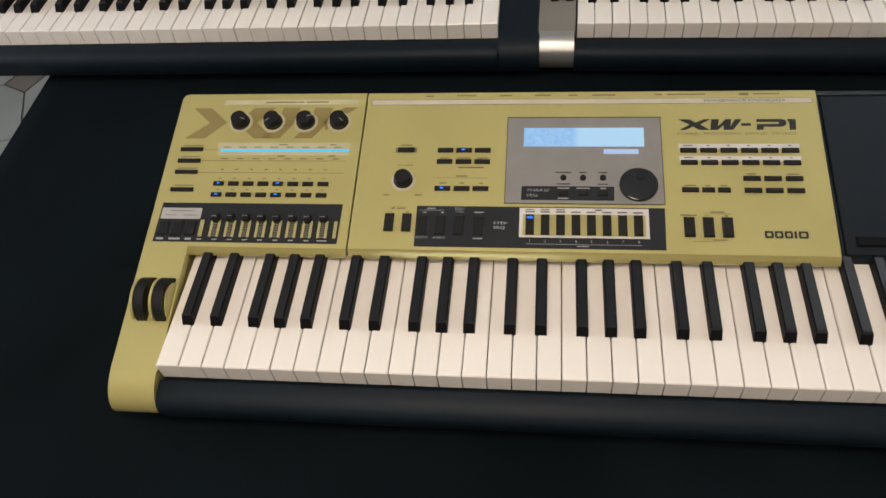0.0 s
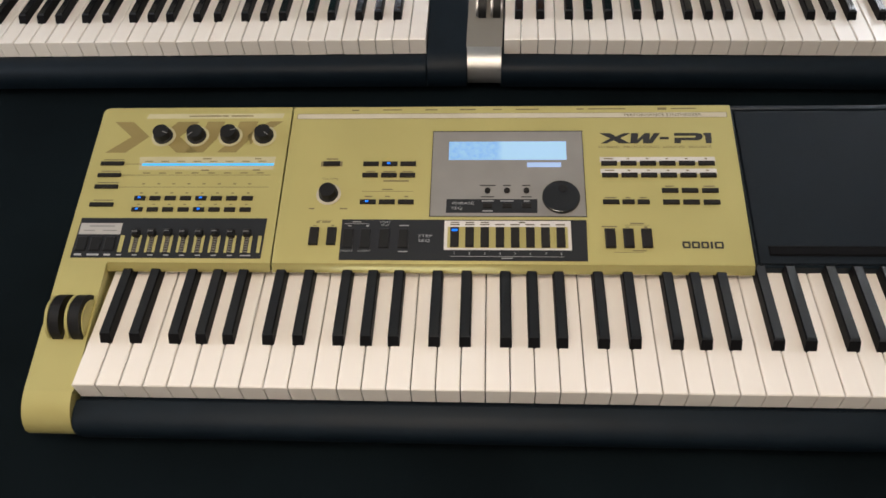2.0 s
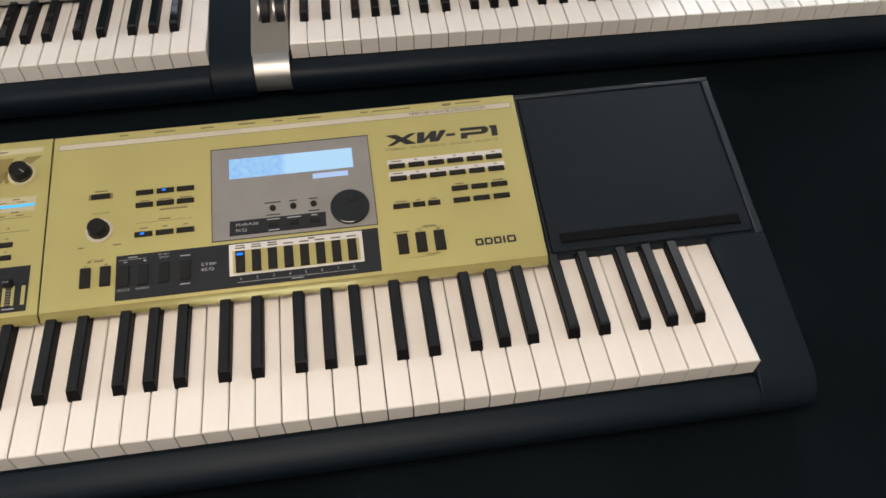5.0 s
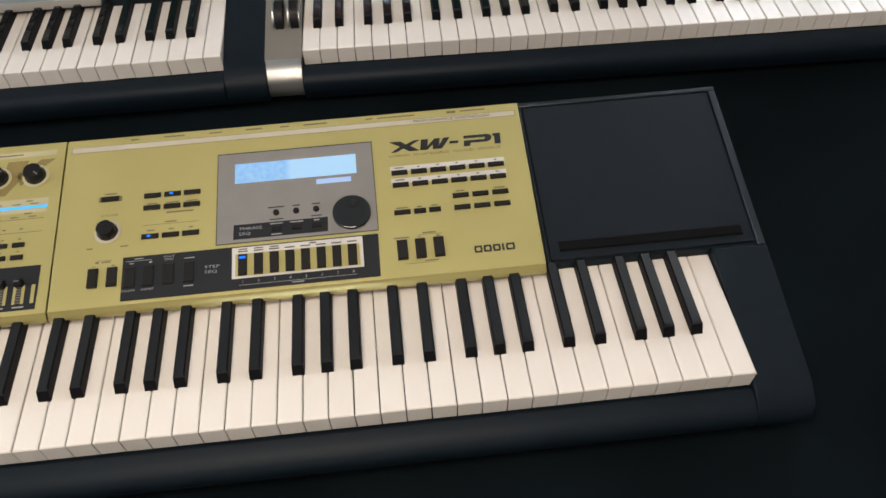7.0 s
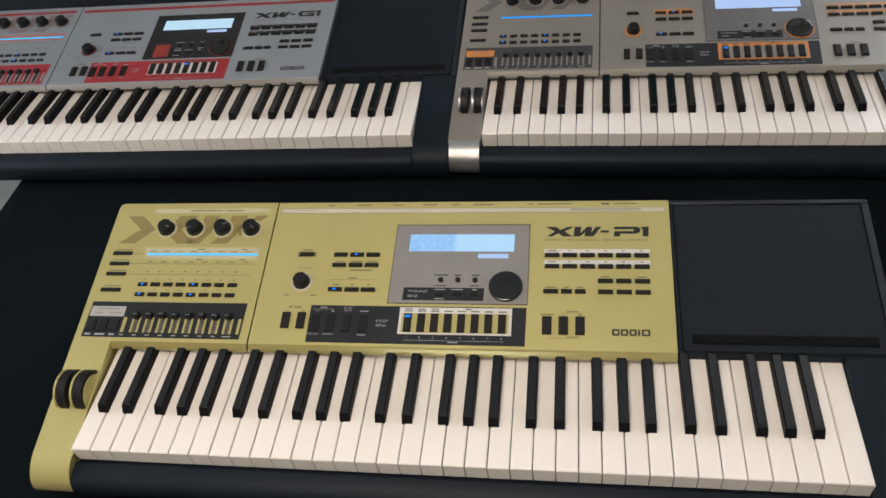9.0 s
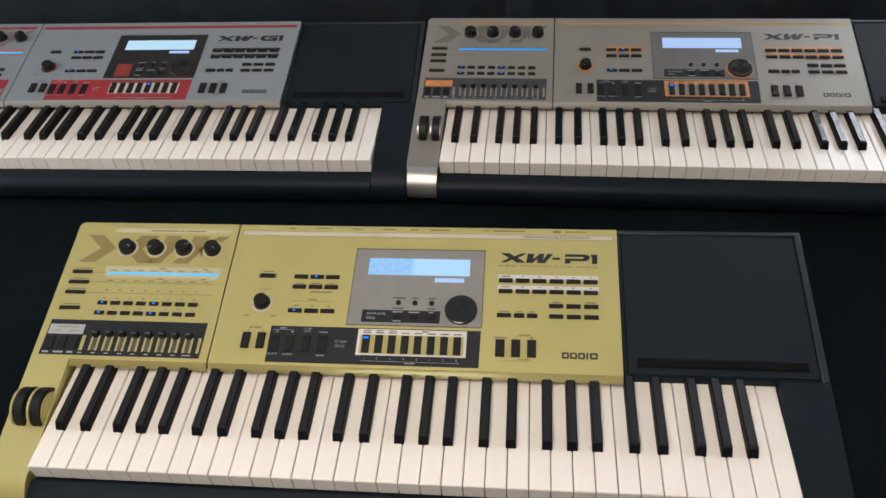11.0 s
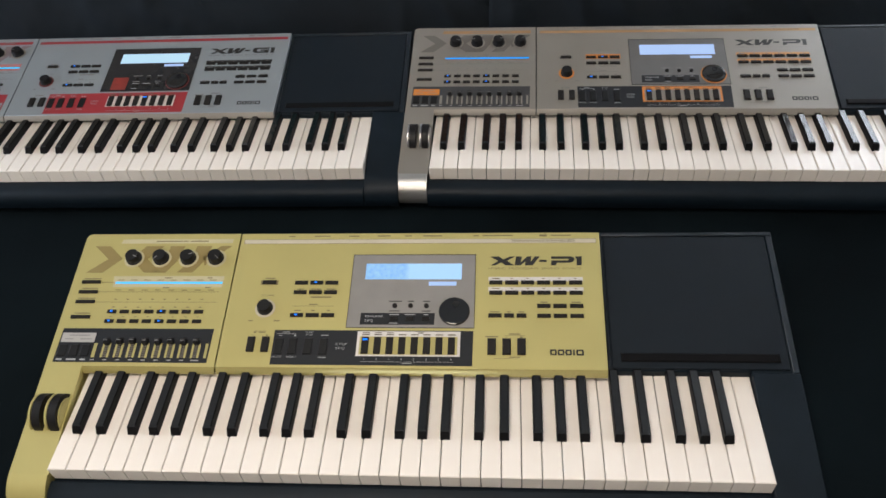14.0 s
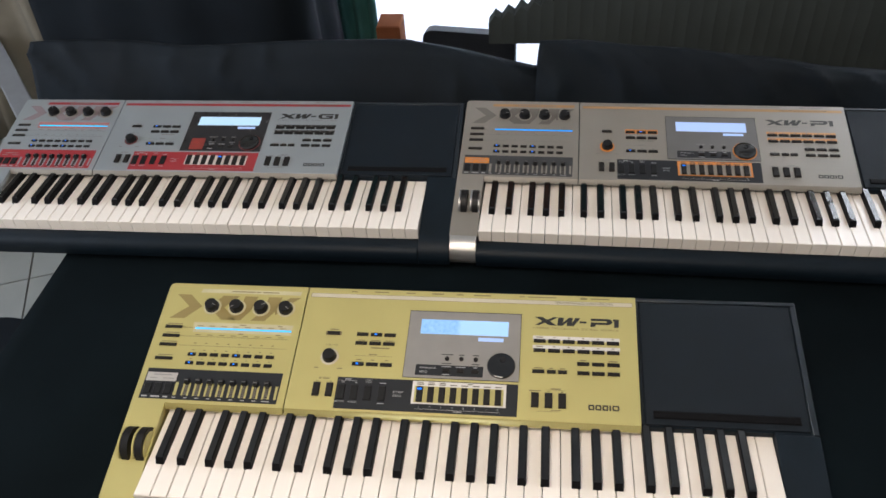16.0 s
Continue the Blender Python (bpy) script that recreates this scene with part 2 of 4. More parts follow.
def at(u, w, h=0.0, turn=0.0):
    return PANEL @ Matrix.Translation((u * MM, w * MM, h * MM)) @ Matrix.Rotation(turn, 4, "Z")


def on_panel(y, h):
    """The height of the sloping top plane, h metres above it, at the depth y."""
    return ZF + (y - YF) * math.tan(SLOPE) + h / math.cos(SLOPE)


def mm_box(w, d, h, c=0.4, z0=-1.0):
    return box_data(-w / 2 * MM, w / 2 * MM, -d / 2 * MM, d / 2 * MM, z0 * MM, h * MM, c * MM)


def mm_slab(outline, h, z0=0.05):
    return slab([(u * MM, w * MM) for u, w in outline], z0 * MM, h * MM)


def bars(rows, h=0.3):
    """Plain printed bars: (centre u, centre w, length, height)."""
    return join(*[box_data((u - a / 2) * MM, (u + a / 2) * MM, (w - b / 2) * MM, (w + b / 2) * MM, 0.02 * MM, h * MM) for u, w, a, b in rows])


def rounded(u0, u1, w0, w1, r):
    pts = []
    for cx, cy, a0 in ((u1 - r, w1 - r, 0), (u0 + r, w1 - r, 90), (u0 + r, w0 + r, 180), (u1 - r, w0 + r, 270)):
        for k in range(5):
            a = radians(a0 + 22.5 * k)
            pts.append((cx + r * math.cos(a), cy + r * math.sin(a)))
    return pts


FRONT_CURVE = [(0.0200, 0.0631), (0.0130, 0.0608), (0.0055, 0.0566), (-0.0010, 0.0510), (-0.0058, 0.0440), (-0.0086, 0.0355), (-0.0074, 0.0275), (-0.0020, 0.0180)]

SHARED = {}


def shared(key, make, *args):
    if key not in SHARED:
        SHARED[key] = make(*args)
    return SHARED[key]


def white_key_mesh():
    w = KEY_W - 0.0011
    v, f = box_data(-w / 2, w / 2, 0, 0.152, KEY_Z - 0.0245, KEY_Z, 0.0011)
    # the lip under the front edge of a key
    v = [(x, y + (0.0016 if z < KEY_Z - 0.01 and y < 0.01 else 0), z) for x, y, z in v]
    return mesh("white_key", v, f, IVORY)


def black_key_mesh():
    w0, w1, z0, z1 = 0.0058, 0.0051, KEY_Z - 0.012, KEY_Z + 0.0118
    y0, y1, y2, yb = 0.0, 0.0048, 0.0075, 0.098
    rings = [
        [(-w0, y0, z0), (w0, y0, z0), (w0, yb, z0), (-w0, yb, z0)],
        [(-w0, y0, KEY_Z + 0.001), (w0, y0, KEY_Z + 0.001), (w0, yb, KEY_Z + 0.001), (-w0, yb, KEY_Z + 0.001)],
        [(-w1 - 0.0003, y1, z1 - 0.0016), (w1 + 0.0003, y1, z1 - 0.0016), (w1 + 0.0003, yb, z1 - 0.0012), (-w1 - 0.0003, yb, z1 - 0.0012)],
        [(-w1 + 0.0009, y2, z1), (w1 - 0.0009, y2, z1), (w1 - 0.0009, yb, z1), (-w1 + 0.0009, yb, z1)],
    ]
    v = [p for r in rings for p in r]
    f = [(3, 2, 1, 0)]
    for k in range(3):
        f += [(4 * k + j, 4 * k + (j + 1) % 4, 4 * k + 4 + (j + 1) % 4, 4 * k + 4 + j) for j in range(4)]
    f.append((12, 13, 14, 15))
    me = mesh("black_key", v, f, GLOSS_SIDE)
    me.materials.append(GLOSS)
    for p in me.polygons:
        p.use_smooth = False
        if p.normal.z > 0.8:
            p.material_index = 1
    return me


def knob_mesh(r, h):
    v, f = lathe([(r, -0.5 * MM), (r, h * 0.25), (r * 0.94, h * 0.3), (r * 0.88, h * 0.9), (r * 0.8, h), (r * 0.3, h)], 28)
    grip = []
    n = 28
    for i, (x, y, z) in enumerate(v):
        k = 0.94 if (i // n) in (2, 3) and (i % n) % 4 < 2 else 1.0
        grip.append((x * k, y * k, z))
    return mesh("knob", grip, f, KNOB)


def wheel_mesh():
    pts = [(0.0245 * math.cos(radians(a)), 0.0245 * math.sin(radians(a))) for a in range(0, 360, 10)]
    return mesh("wheel", *prism_x(pts, -0.0053, 0.0053), KNOB)


def instrument(name, label, look_of, m):
    """A 61-key synthesizer: look_of holds the materials that differ between the three."""
    g = look_of
    root = new(name)
    root.matrix_basis = m
    tagged(root, label, "keyboard", "synthesizers on the table")

    # body: rail below the keys, key bed, sloping rear and right cheek
    back = [(0.3630, on_panel(0.3630, -0.008)), (0.3690, 0.112), (0.3695, 0.030), (0.3650, 0.012)]
    rail = [(-0.0030, 0.0120), (-0.0082, 0.0250), (-0.0094, 0.0340), (-0.0080, 0.0410), (-0.0035, 0.0465), (0.0060, 0.0505), (0.0180, 0.0515), (0.0185, 0.046)]
    slot = [(0.1640, 0.046), (0.1640, on_panel(0.1640, -0.0085))]
    right = [(y, z - 0.0048 if i < 3 else z - 0.0036) for i, (y, z) in enumerate(FRONT_CURVE[:6])]
    right = [(0.1610, on_panel(0.1610, -0.008)), (0.1606, on_panel(0.1606, -0.0048))] + right + [(-0.0082, 0.0250), (-0.0030, 0.0120)]
    side = [(0.3650, 0.012), (0.3695, 0.030), (0.3690, 0.112), (0.3630, on_panel(0.3630, -0.008))] + right
    body = part("body", mesh("body", *join(prism_x(rail + slot + back, 0.052, 0.9015), prism_x(side, 0.9015, 0.9580)), BLACK), root, label="matt black plastic body")
    bev = body.modifiers.new("edge", "BEVEL")
    bev.width, bev.segments, bev.limit_method, bev.angle_limit = 0.0026, 3, "ANGLE", radians(35)
    for x, y in ((0.06, 0.03), (0.90, 0.03), (0.06, 0.33), (0.90, 0.33)):
        part("foot", shared("foot", lambda: mesh("foot", *lathe([(0.009, 0.0), (0.010, 0.002), (0.010, 0.009)], 16), BUTTON)), root, pose(x, y, 0.0045))

    # left cheek and the two top panels
    cheek = FRONT_CURVE + [(0.36, 0.012), (0.3640, 0.030), (0.3630, 0.108), (0.355, on_panel(0.355, -0.0082)), (0.1592, on_panel(0.1592, -0.0082)), (0.0204, on_panel(0.0204, -0.0082))]
    ck = part("side_cheek", mesh("side_cheek", *prism_x(cheek, 0.0032, 0.0519), g["cheek"]), root)
    left = [(10, 205), (227.8, 205), (228.2, 0), (53, 0), (53, -142.3), (3, -142.3), (3, 198), (5, 203)]
    lp = part("left_panel", mesh("left_panel", *mm_slab(left, 0, -8), g["panel"]), root, PANEL)
    main = [(229.6, 205), (728, 205), (726.5, 0), (230, 0)]
    mp = part("main_panel", mesh("main_panel", *mm_slab(main, 0, -8), g["panel"]), root, PANEL)
    lip = [(0.1594, 0.0924), (0.1578, 0.0905), (0.1542, 0.0850), (0.1540, 0.0832), (0.1635, 0.0832), (0.1635, 0.0930)]
    part("panel_lip", mesh("panel_lip", *prism_x(lip, 0.0530, 0.2280), g["lip"]), root)
    part("panel_lip", mesh("panel_lip", *prism_x(lip, 0.2300, 0.7264), g["lip"]), root)
    for ob in (mp,):
        bev = ob.modifiers.new("edge", "BEVEL")
        bev.width, bev.segments, bev.limit_method, bev.angle_limit = 0.0006, 2, "ANGLE", radians(50)
    # black cover at the right, with a raised near-black bar standing for its dark recess
    cover = part("right_cover", mesh("right_cover", *mm_slab(rounded(733.0, 947.6, 5.2, 200.6, 2), -5.0, -9), CAP), root, PANEL, "black textured cover panel")
    edge = join(box_data(729.4 * MM, 957.4 * MM, 202.0 * MM, 207.6 * MM, -9 * MM, -4.6 * MM), box_data(949.2 * MM, 957.4 * MM, 0.8 * MM, 202.0 * MM, -9 * MM, -4.7 * MM),
                box_data(729.4 * MM, 731.4 * MM, 4 * MM, 202.0 * MM, -9 * MM, -4.8 * MM))
    rim = part("cover_rim", mesh("cover_rim", *edge, BLACK_EDGE), root, PANEL)
    for ob, wide in ((cover, 0.0010), (rim, 0.0017)):
        bev = ob.modifiers.new("edge", "BEVEL")
        bev.width, bev.segments, bev.limit_method, bev.angle_limit = wide, 2, "ANGLE", radians(50)
    part("score_ledge", mesh("score_ledge", *box_data(744 * MM, 937 * MM, 14 * MM, 25.5 * MM, -6 * MM, -2.8 * MM, 1.4 * MM), GLOSS_SIDE), cover)

    # pitch and modulation wheels
    for x in (0.0234, 0.0440):
        wheel = part("wheel", shared("wheel", wheel_mesh), root, pose(x, 0.0970, 0.0765))
        part("groove", shared("groove", lambda: mesh("groove", *box_data(-0.0058, 0.0058, -0.0012, 0.0012, 0.023, 0.0249, 0.0003), BUTTON)), wheel)
    for x0, x1, r, zc in ((0.0146, 0.0174, 0.0250, 0.0762), (0.0352, 0.0380, 0.0250, 0.0762), (0.0498, 0.0512, 0.0212, 0.0742)):
        hump = [(0.0965 + r * math.cos(radians(a)), zc + r * math.sin(radians(a))) for a in range(5, 180, 9)]
        part("wheel_rim", mesh("wheel_rim", *prism_x(hump, x0, x1), g["rim"]), root)

    # keys
    wk, bk = shared("white", white_key_mesh), shared("blackk", black_key_mesh)
    shift = {0: -0.0033, 1: 0.0033, 3: -0.0038, 4: 0.0, 5: 0.0038}
    for i in range(36):
        part("white_key", wk, root, pose(KEY_X + (i + 0.5) * KEY_W, KEY_Y, random.uniform(-0.00025, 0.00025)))
        if i % 7 in shift and i < 35:
            part("black_key", bk, root, pose(KEY_X + (i + 1) * KEY_W + shift[i % 7], 0.0685, 0))

    # ---- left panel: stripes, knobs, light strip, buttons, faders
    P = lambda nm, data, material, mm=PANEL, label="": part(nm, mesh(nm, *data, material), lp, PANEL.inverted() @ mm, label)
    Q = lambda nm, me, mm, label="", parent=lp: part(nm, me, parent, PANEL.inverted() @ mm, label)
    stripe = [
        [(20, 184.5), (42, 184.5), (65, 163.5), (42, 141), (18, 141), (44, 163)],
        [(95, 184.5), (121, 184.5), (101, 163), (126, 141), (101, 141), (77, 163)],
        [(130, 184.5), (151, 184.5), (145, 160), (132, 141), (110, 141), (126, 160)],
        [(168, 184.5), (190, 184.5), (184, 160), (170, 141), (148, 141), (164, 160)],
        [(203, 184.5), (219, 184.5), (201, 170), (185, 152), (180, 166)],
    ]
    for s in stripe:
        P("stripe", mm_slab(s, 0.15), g["stripe"])
    P("title_band", mm_slab([(58, 196), (219, 196), (218, 189), (56, 189)], 0.12), g["band"])
    kn = shared("knob_small", knob_mesh, 11.0 * MM, 11.5 * MM)
    ring = shared("ring" + g["key"], lambda: mesh("ring", *lathe([(14.0 * MM, 0), (14.0 * MM, 0.4 * MM), (13.4 * MM, 0.5 * MM)], 28), g["ring"]))
    for u in (82, 121.3, 160.3, 199.8):
        k = Q("knob", kn, at(u, 163.3, 0.3, random.uniform(0, 6)))
        part("ring", ring, k)
        part("pointer", shared("pointer", lambda: mesh("pointer", *box_data(-0.5 * MM, 0.5 * MM, 3 * MM, 9 * MM, 11.0 * MM, 11.8 * MM), GREY_INK)), k)
    P("light_surround", mm_slab([(60, 135), (217, 135), (216, 117.5), (62.5, 117.5)], 0.10), g["surround"])
    P("light_strip", bars([(140.5, 124.4, 151, 3.0)], 0.5), g["strip"], label="glowing blue light strip")
    P("printed_line", bars([(128, 110.2, 172, 0.6), (128, 94.2, 172, 0.6), (54, 125.2, 18, 0.6)], 0.12), g["ink_soft"])
    words = [(138.5, 132.2, 10, 1.6), (197, 132.2, 7, 1.6), (138.5, 116.8, 9, 1.6), (197, 117, 8, 1.6)]
    words += [(72 + 18.6 * k, 128.8, 9, 1.3) for k in range(8)] + [(72 + 18.6 * k, 113.0, 8, 1.3) for k in range(8)]
    words += [(72 + 17.2 * k, 86.5, 3, 1.5) for k in range(8)] + [(72 + 17.2 * k, 71.8, 3, 1.2) for k in range(8)]
    words += [(72 + 17.2 * k, 98.5, 3.4, 1.5) for k in range(8)]
    words += [(31, 131, 24, 1.3), (31, 115.5, 22, 1.3), (31, 100, 24, 1.3), (31, 77, 22, 1.3)]
    P("printed_label", bars(words, 0.12), g["ink_soft"])
    P("title_print", bars([(126, 192.6, 38, 1.7), (150, 192.6, 7, 1.7), (170, 192.6, 26, 1.7)], 0.25), g["ink_soft"])
    long_b = shared("long_button", lambda: mesh("button", *mm_box(26.5, 4.6, 2.6, 0.6), BUTTON))
    for w in (125.4, 109.7, 94.4, 71.0):
        Q("button", long_b, at(30.5, w))
    small_b = shared("small_button", lambda: mesh("button", *mm_box(12.0, 4.9, 2.4, 0.5), BUTTON))
    led = shared("led", lambda: mesh("led", *mm_box(3.2, 1.9, 2.75, 0.2), LED))
    for w in (79.2, 64.7):
        for k in range(8):
            b = Q("button", small_b, at(72 + 17.2 * k, w))
            if k in (0, 4):
                part("led", led, b, label="lit blue light")
    fp = P("fader_panel", mm_slab([(12.5, 54), (218.2, 54), (217.5, 5), (11.5, 5)], 0.35), g["fader_panel"])
    inv = PANEL.inverted()
    part("label_plate", mesh("label_plate", *mm_slab([(14, 47.3), (60, 47.3), (60, 33.4), (14, 33.4)], 0.7), g["plate"]), fp)
    part("plate_print", mesh("plate_print", *bars([(38, 43.5, 28, 1.4), (25, 38, 12, 1.2), (48, 38, 16, 1.2)], 0.9), GREY_INK), fp)
    for k in range(3):
        part("button", shared("tall_button", lambda: mesh("button", *mm_box(11.5, 17, 2.2, 0.8), KNOB)), fp, Matrix.Translation(((20.5 + 15.5 * k) * MM, 21.5 * MM, 0)))
    part("fader_print", mesh("fader_print", *bars([(64 + 17.1 * k, 8.4, 5.5 if k < 8 else 11, 1.3) for k in range(9)] + [(19, 8.6, 8, 2.2), (35.5, 8.6, 13, 2.2), (51, 8.6, 7, 2.2)], 0.6), WHITE_INK), fp)
    cap_me = shared("fader_cap", lambda: mesh("fader_cap", *mm_box(7.2, 6.6, 8.5, 1.4, 0.6), KNOB))
    line_me = shared("cap_line", lambda: mesh("cap_line", *mm_box(5.4, 0.8, 8.8, 0.1, 8.0), GREY_INK))
    tick_me = shared("fader_tick" + g["key"], lambda: mesh("fader_tick", *bars([(0, -9.6 + 2.9 * j, 4.2, 1.3) for j in range(8)], 0.95), g["cap"]))
    for u, wd in [(63.5, 4.5)] + [(79 + 17.25 * k, 11.2) for k in range(8)] + [(213.6, 3.6)]:
        part("fader_scale", mesh("fader_scale", *bars([(u, 22.0, wd, 20.5)], 0.55), g["scale"]), fp)
    for k in range(8):
        u = 79 + 17.25 * k
        part("fader_slot", mesh("fader_slot", *bars([(u, 25, 5.2, 32)], 0.75), KNOB), fp)
        tagged(part("tick_mark", tick_me, fp, Matrix.Translation((u * MM, 22.5 * MM, 0))), kind="stuff")
        c = part("fader_cap", cap_me, fp, Matrix.Translation((u * MM, (33.5 + random.uniform(-0.5, 0.5)) * MM, 0)))
        part("cap_line", line_me, c)

    # ---- main panel
    P = lambda nm, data, material, mm=PANEL, label="": part(nm, mesh(nm, *data, material), mp, PANEL.inverted() @ mm, label)
    Q = lambda nm, me, mm, label="", parent=mp: part(nm, me, parent, PANEL.inverted() @ mm, label)
    P("top_band_edge", mm_slab([(234.6, 195.2), (723.6, 195.2), (723.2, 187.6), (234.6, 187.6)], 0.08), g["ink_soft"])
    P("top_band", mm_slab([(235.2, 194.7), (723.0, 194.7), (722.6, 188.1), (235.2, 188.1)], 0.16), g["top"])
    Q("band_title", text_mesh("PERFORMANCE SYNTHESIZER", 5.2 * MM, g["ink"], 86 * MM), at(652, 191.3, 0.3))
    P("port_print", bars([(302, 200, 9, 1.6), (345, 200.4, 22, 1.6), (390, 200.2, 14, 1.6), (432, 200.4, 18, 1.8), (466, 200.2, 10, 1.6), (500, 200.2, 26, 1.8), (560, 200.4, 8, 1.6), (590, 200.4, 42, 1.6), (652, 200.2, 10, 3.2), (676, 200.4, 28, 1.6)], 0.12), g["ink_soft"])
    P("button_frame", mm_slab([(269.5, 128.2), (293.6, 128.2), (293.6, 121.6), (269.5, 121.6)], 0.25), g["ink_soft"])
    Q("button", shared("mid_button", lambda: mesh("button", *mm_box(18.5, 5.4, 2.6, 0.6), BUTTON)), at(281.6, 124.9))
    k = Q("volume_knob", shared("knob_vol", knob_mesh, 10.6 * MM, 10.5 * MM), at(282, 84.8, 0.4))
    part("ring", shared("ringv" + g["key"], lambda: mesh("ring", *lathe([(13.6 * MM, 0), (13.6 * MM, 0.5 * MM), (13.0 * MM, 0.6 * MM)], 28), g["vol_ring"])), k)
    mb = shared("row_button", lambda: mesh("button", *mm_box(17.2, 5.2, 2.5, 0.5), BUTTON))
    P("button_band", mm_slab([(316.5, 132.2), (377.5, 132.2), (377.5, 121), (316.5, 121)], 0.14), g["btn_band"])
    led2 = shared("led2", lambda: mesh("led", *mm_box(3.6, 2.2, 2.8, 0.2), LED))
    lit = g["lit"]
    for r, w in enumerate((124.4, 109.5, 74.8)):
        for j, u in enumerate((325.8, 346.7, 367.2)):
            b = Q("button", mb, at(u, w))
            if (r, j) in lit:
                part("led", led2, b, pose(-0.001, 0, 0), "lit blue light")
    P("printed_label", bars([(325.8, 130.3, 15, 1.6), (346.7, 130.3, 9, 1.6), (367.2, 130.3, 17, 1.6), (325.8, 114.7, 10, 1.5), (346.7, 114.7, 14, 1.5), (367.2, 114.7, 12, 1.5), (355, 102.4, 28, 2.0), (346, 88.8, 56, 0.5), (346, 91.2, 12, 1.6), (325.8, 82.2, 8, 1.5), (346.7, 82.2, 5, 1.5), (367.2, 82.2, 4, 1.5),
                             (281.6, 131.6, 13, 1.7), (265, 66.6, 6, 1.6), (300, 66.6, 8, 1.6), (281.6, 51.6, 15, 0.5), (274, 49.8, 3.5, 2.4), (283, 49.8, 9, 1.8), (271, 45.4, 4, 0.8), (290.4, 45.4, 3, 1.8)], 0.12), g["ink_soft"])
    Q("knob_title", text_mesh("VOLUME", 3.6 * MM, g["ink_soft"], 18 * MM), at(282, 104.8, 0.25))
    rock = shared("rocker", lambda: mesh("button", *mm_box(9.8, 21.0, 4.0, 1.2), BUTTON))
    for u in (271.4, 290.4):
        Q("rocker_button", rock, at(u, 31.8))

    # display
    lb = P("display_bezel", mm_slab([(394, 168.6), (560.5, 168.6), (559.5, 57.4), (393.7, 57.4)], 0.5), g["bezel"])
    part("bezel_edge", mesh("bezel_edge", *join(*[bars([r], 0.7) for r in ((477.2, 168.9, 168, 0.9), (476.6, 57.1, 167, 0.7), (560.2, 113, 0.7, 111.5), (393.6, 113, 0.7, 111.5))]), g["bezel_edge"]), lb)
    part("display", mesh("display", *box_data(-65 * MM, 65 * MM, -12.4 * MM, 12.4 * MM, 0.3 * MM, 0.8 * MM), g["lcd"]), lb, Matrix.Translation((477 * MM, 142.2 * MM, 0)), "lit pale blue display")
    part("display_window", mesh("display_window", *bars([(517, 123.2, 37, 6)], 0.8), LCD_PALE), lb)
    for u in (455.4, 476.2, 497.1):
        part("small_knob", shared("led_knob", lambda: mesh("small_knob", *lathe([(3.2 * MM, 0), (3.2 * MM, 2.4 * MM), (2.6 * MM, 3.2 * MM), (1 * MM, 3.3 * MM)], 16), BUTTON)), lb, Matrix.Translation((u * MM, 89.1 * MM, 0.3 * MM)))
    part("display_print", mesh("display_print", *bars([(455.4, 96.2, 17, 1.4), (476.2, 96.2, 8, 1.4), (497.1, 96.2, 9, 1.4), (455.4, 81.6, 14, 1.3), (497, 81.6, 11, 1.3)], 0.65), GREY_INK if g["bezel"] is not BEZEL_GREY else INK_BLACK), lb)
    ph = part("phrase_panel", mesh("phrase_panel", *mm_slab([(411.3, 78.6), (508.8, 78.6), (508.4, 61.4), (410.9, 61.4)], 0.75), g["phrase"]), lb)
    part("phrase_title", shared("t_phrase" + g["key"], text_mesh, "PHRASE", 4.6 * MM, g["phrase_ink"], 23 * MM), ph, Matrix.Translation((429 * MM, 73.2 * MM, 0.95 * MM)))
    part("phrase_title", shared("t_pseq" + g["key"], text_mesh, "SEQ", 4.6 * MM, g["phrase_ink"], 11.5 * MM), ph, Matrix.Translation((422.7 * MM, 67.0 * MM, 0.95 * MM)))
    part("phrase_print", mesh("phrase_print", *bars([(455.4, 76.2, 13, 1.1), (476.2, 76.2, 14, 1.1), (497.1, 76.2, 6, 1.1), (455.4, 63.6, 11, 1.1)], 0.95), WHITE_INK), ph)
    for u in (455.4, 476.2, 497.1):
        part("phrase_button", shared("phrase_button", lambda: mesh("button", *mm_box(10, 5.6, 2.4, 0.5), BUTTON)), ph, Matrix.Translation((u * MM, 70 * MM, 0)))
    if g["pads"]:
        part("red_square", mesh("red_square", *mm_slab(rounded(411, 440, 60.5, 92, 2), 1.1), PAD_RED), lb)
    dial = part("data_dial", shared("dial", lambda: mesh("data_dial", *lathe([(20.2 * MM, 0), (20.2 * MM, 2.8 * MM), (19.6 * MM, 3.8 * MM), (18.4 * MM, 4.2 * MM), (15 * MM, 4.0 * MM), (6 * MM, 3.8 * MM)], 40), GLOSS)), lb, Matrix.Translation((534 * MM, 80.6 * MM, 0.3 * MM)))
    part("finger_dent", shared("dent", lambda: mesh("finger_dent", *lathe([(4.6 * MM, 3.6 * MM), (4.6 * MM, 4.5 * MM), (3.4 * MM, 4.5 * MM), (2.4 * MM, 4.1 * MM)], 16), KNOB)), dial, pose(0.002, 0.0095, 0))
    if g["dial_ring"]:
        part("dial_ring", mesh("dial_ring", *lathe([(22.0 * MM, 0.2 * MM), (22.0 * MM, 0.9 * MM), (20.4 * MM, 1.0 * MM)], 40), g["dial_ring"]), dial)

    # step sequencer
    sp = P("step_panel", mm_slab([(300, 53), (559.6, 53), (558.8, 3.8), (300.4, 3.8)], 0.35), g["step"])
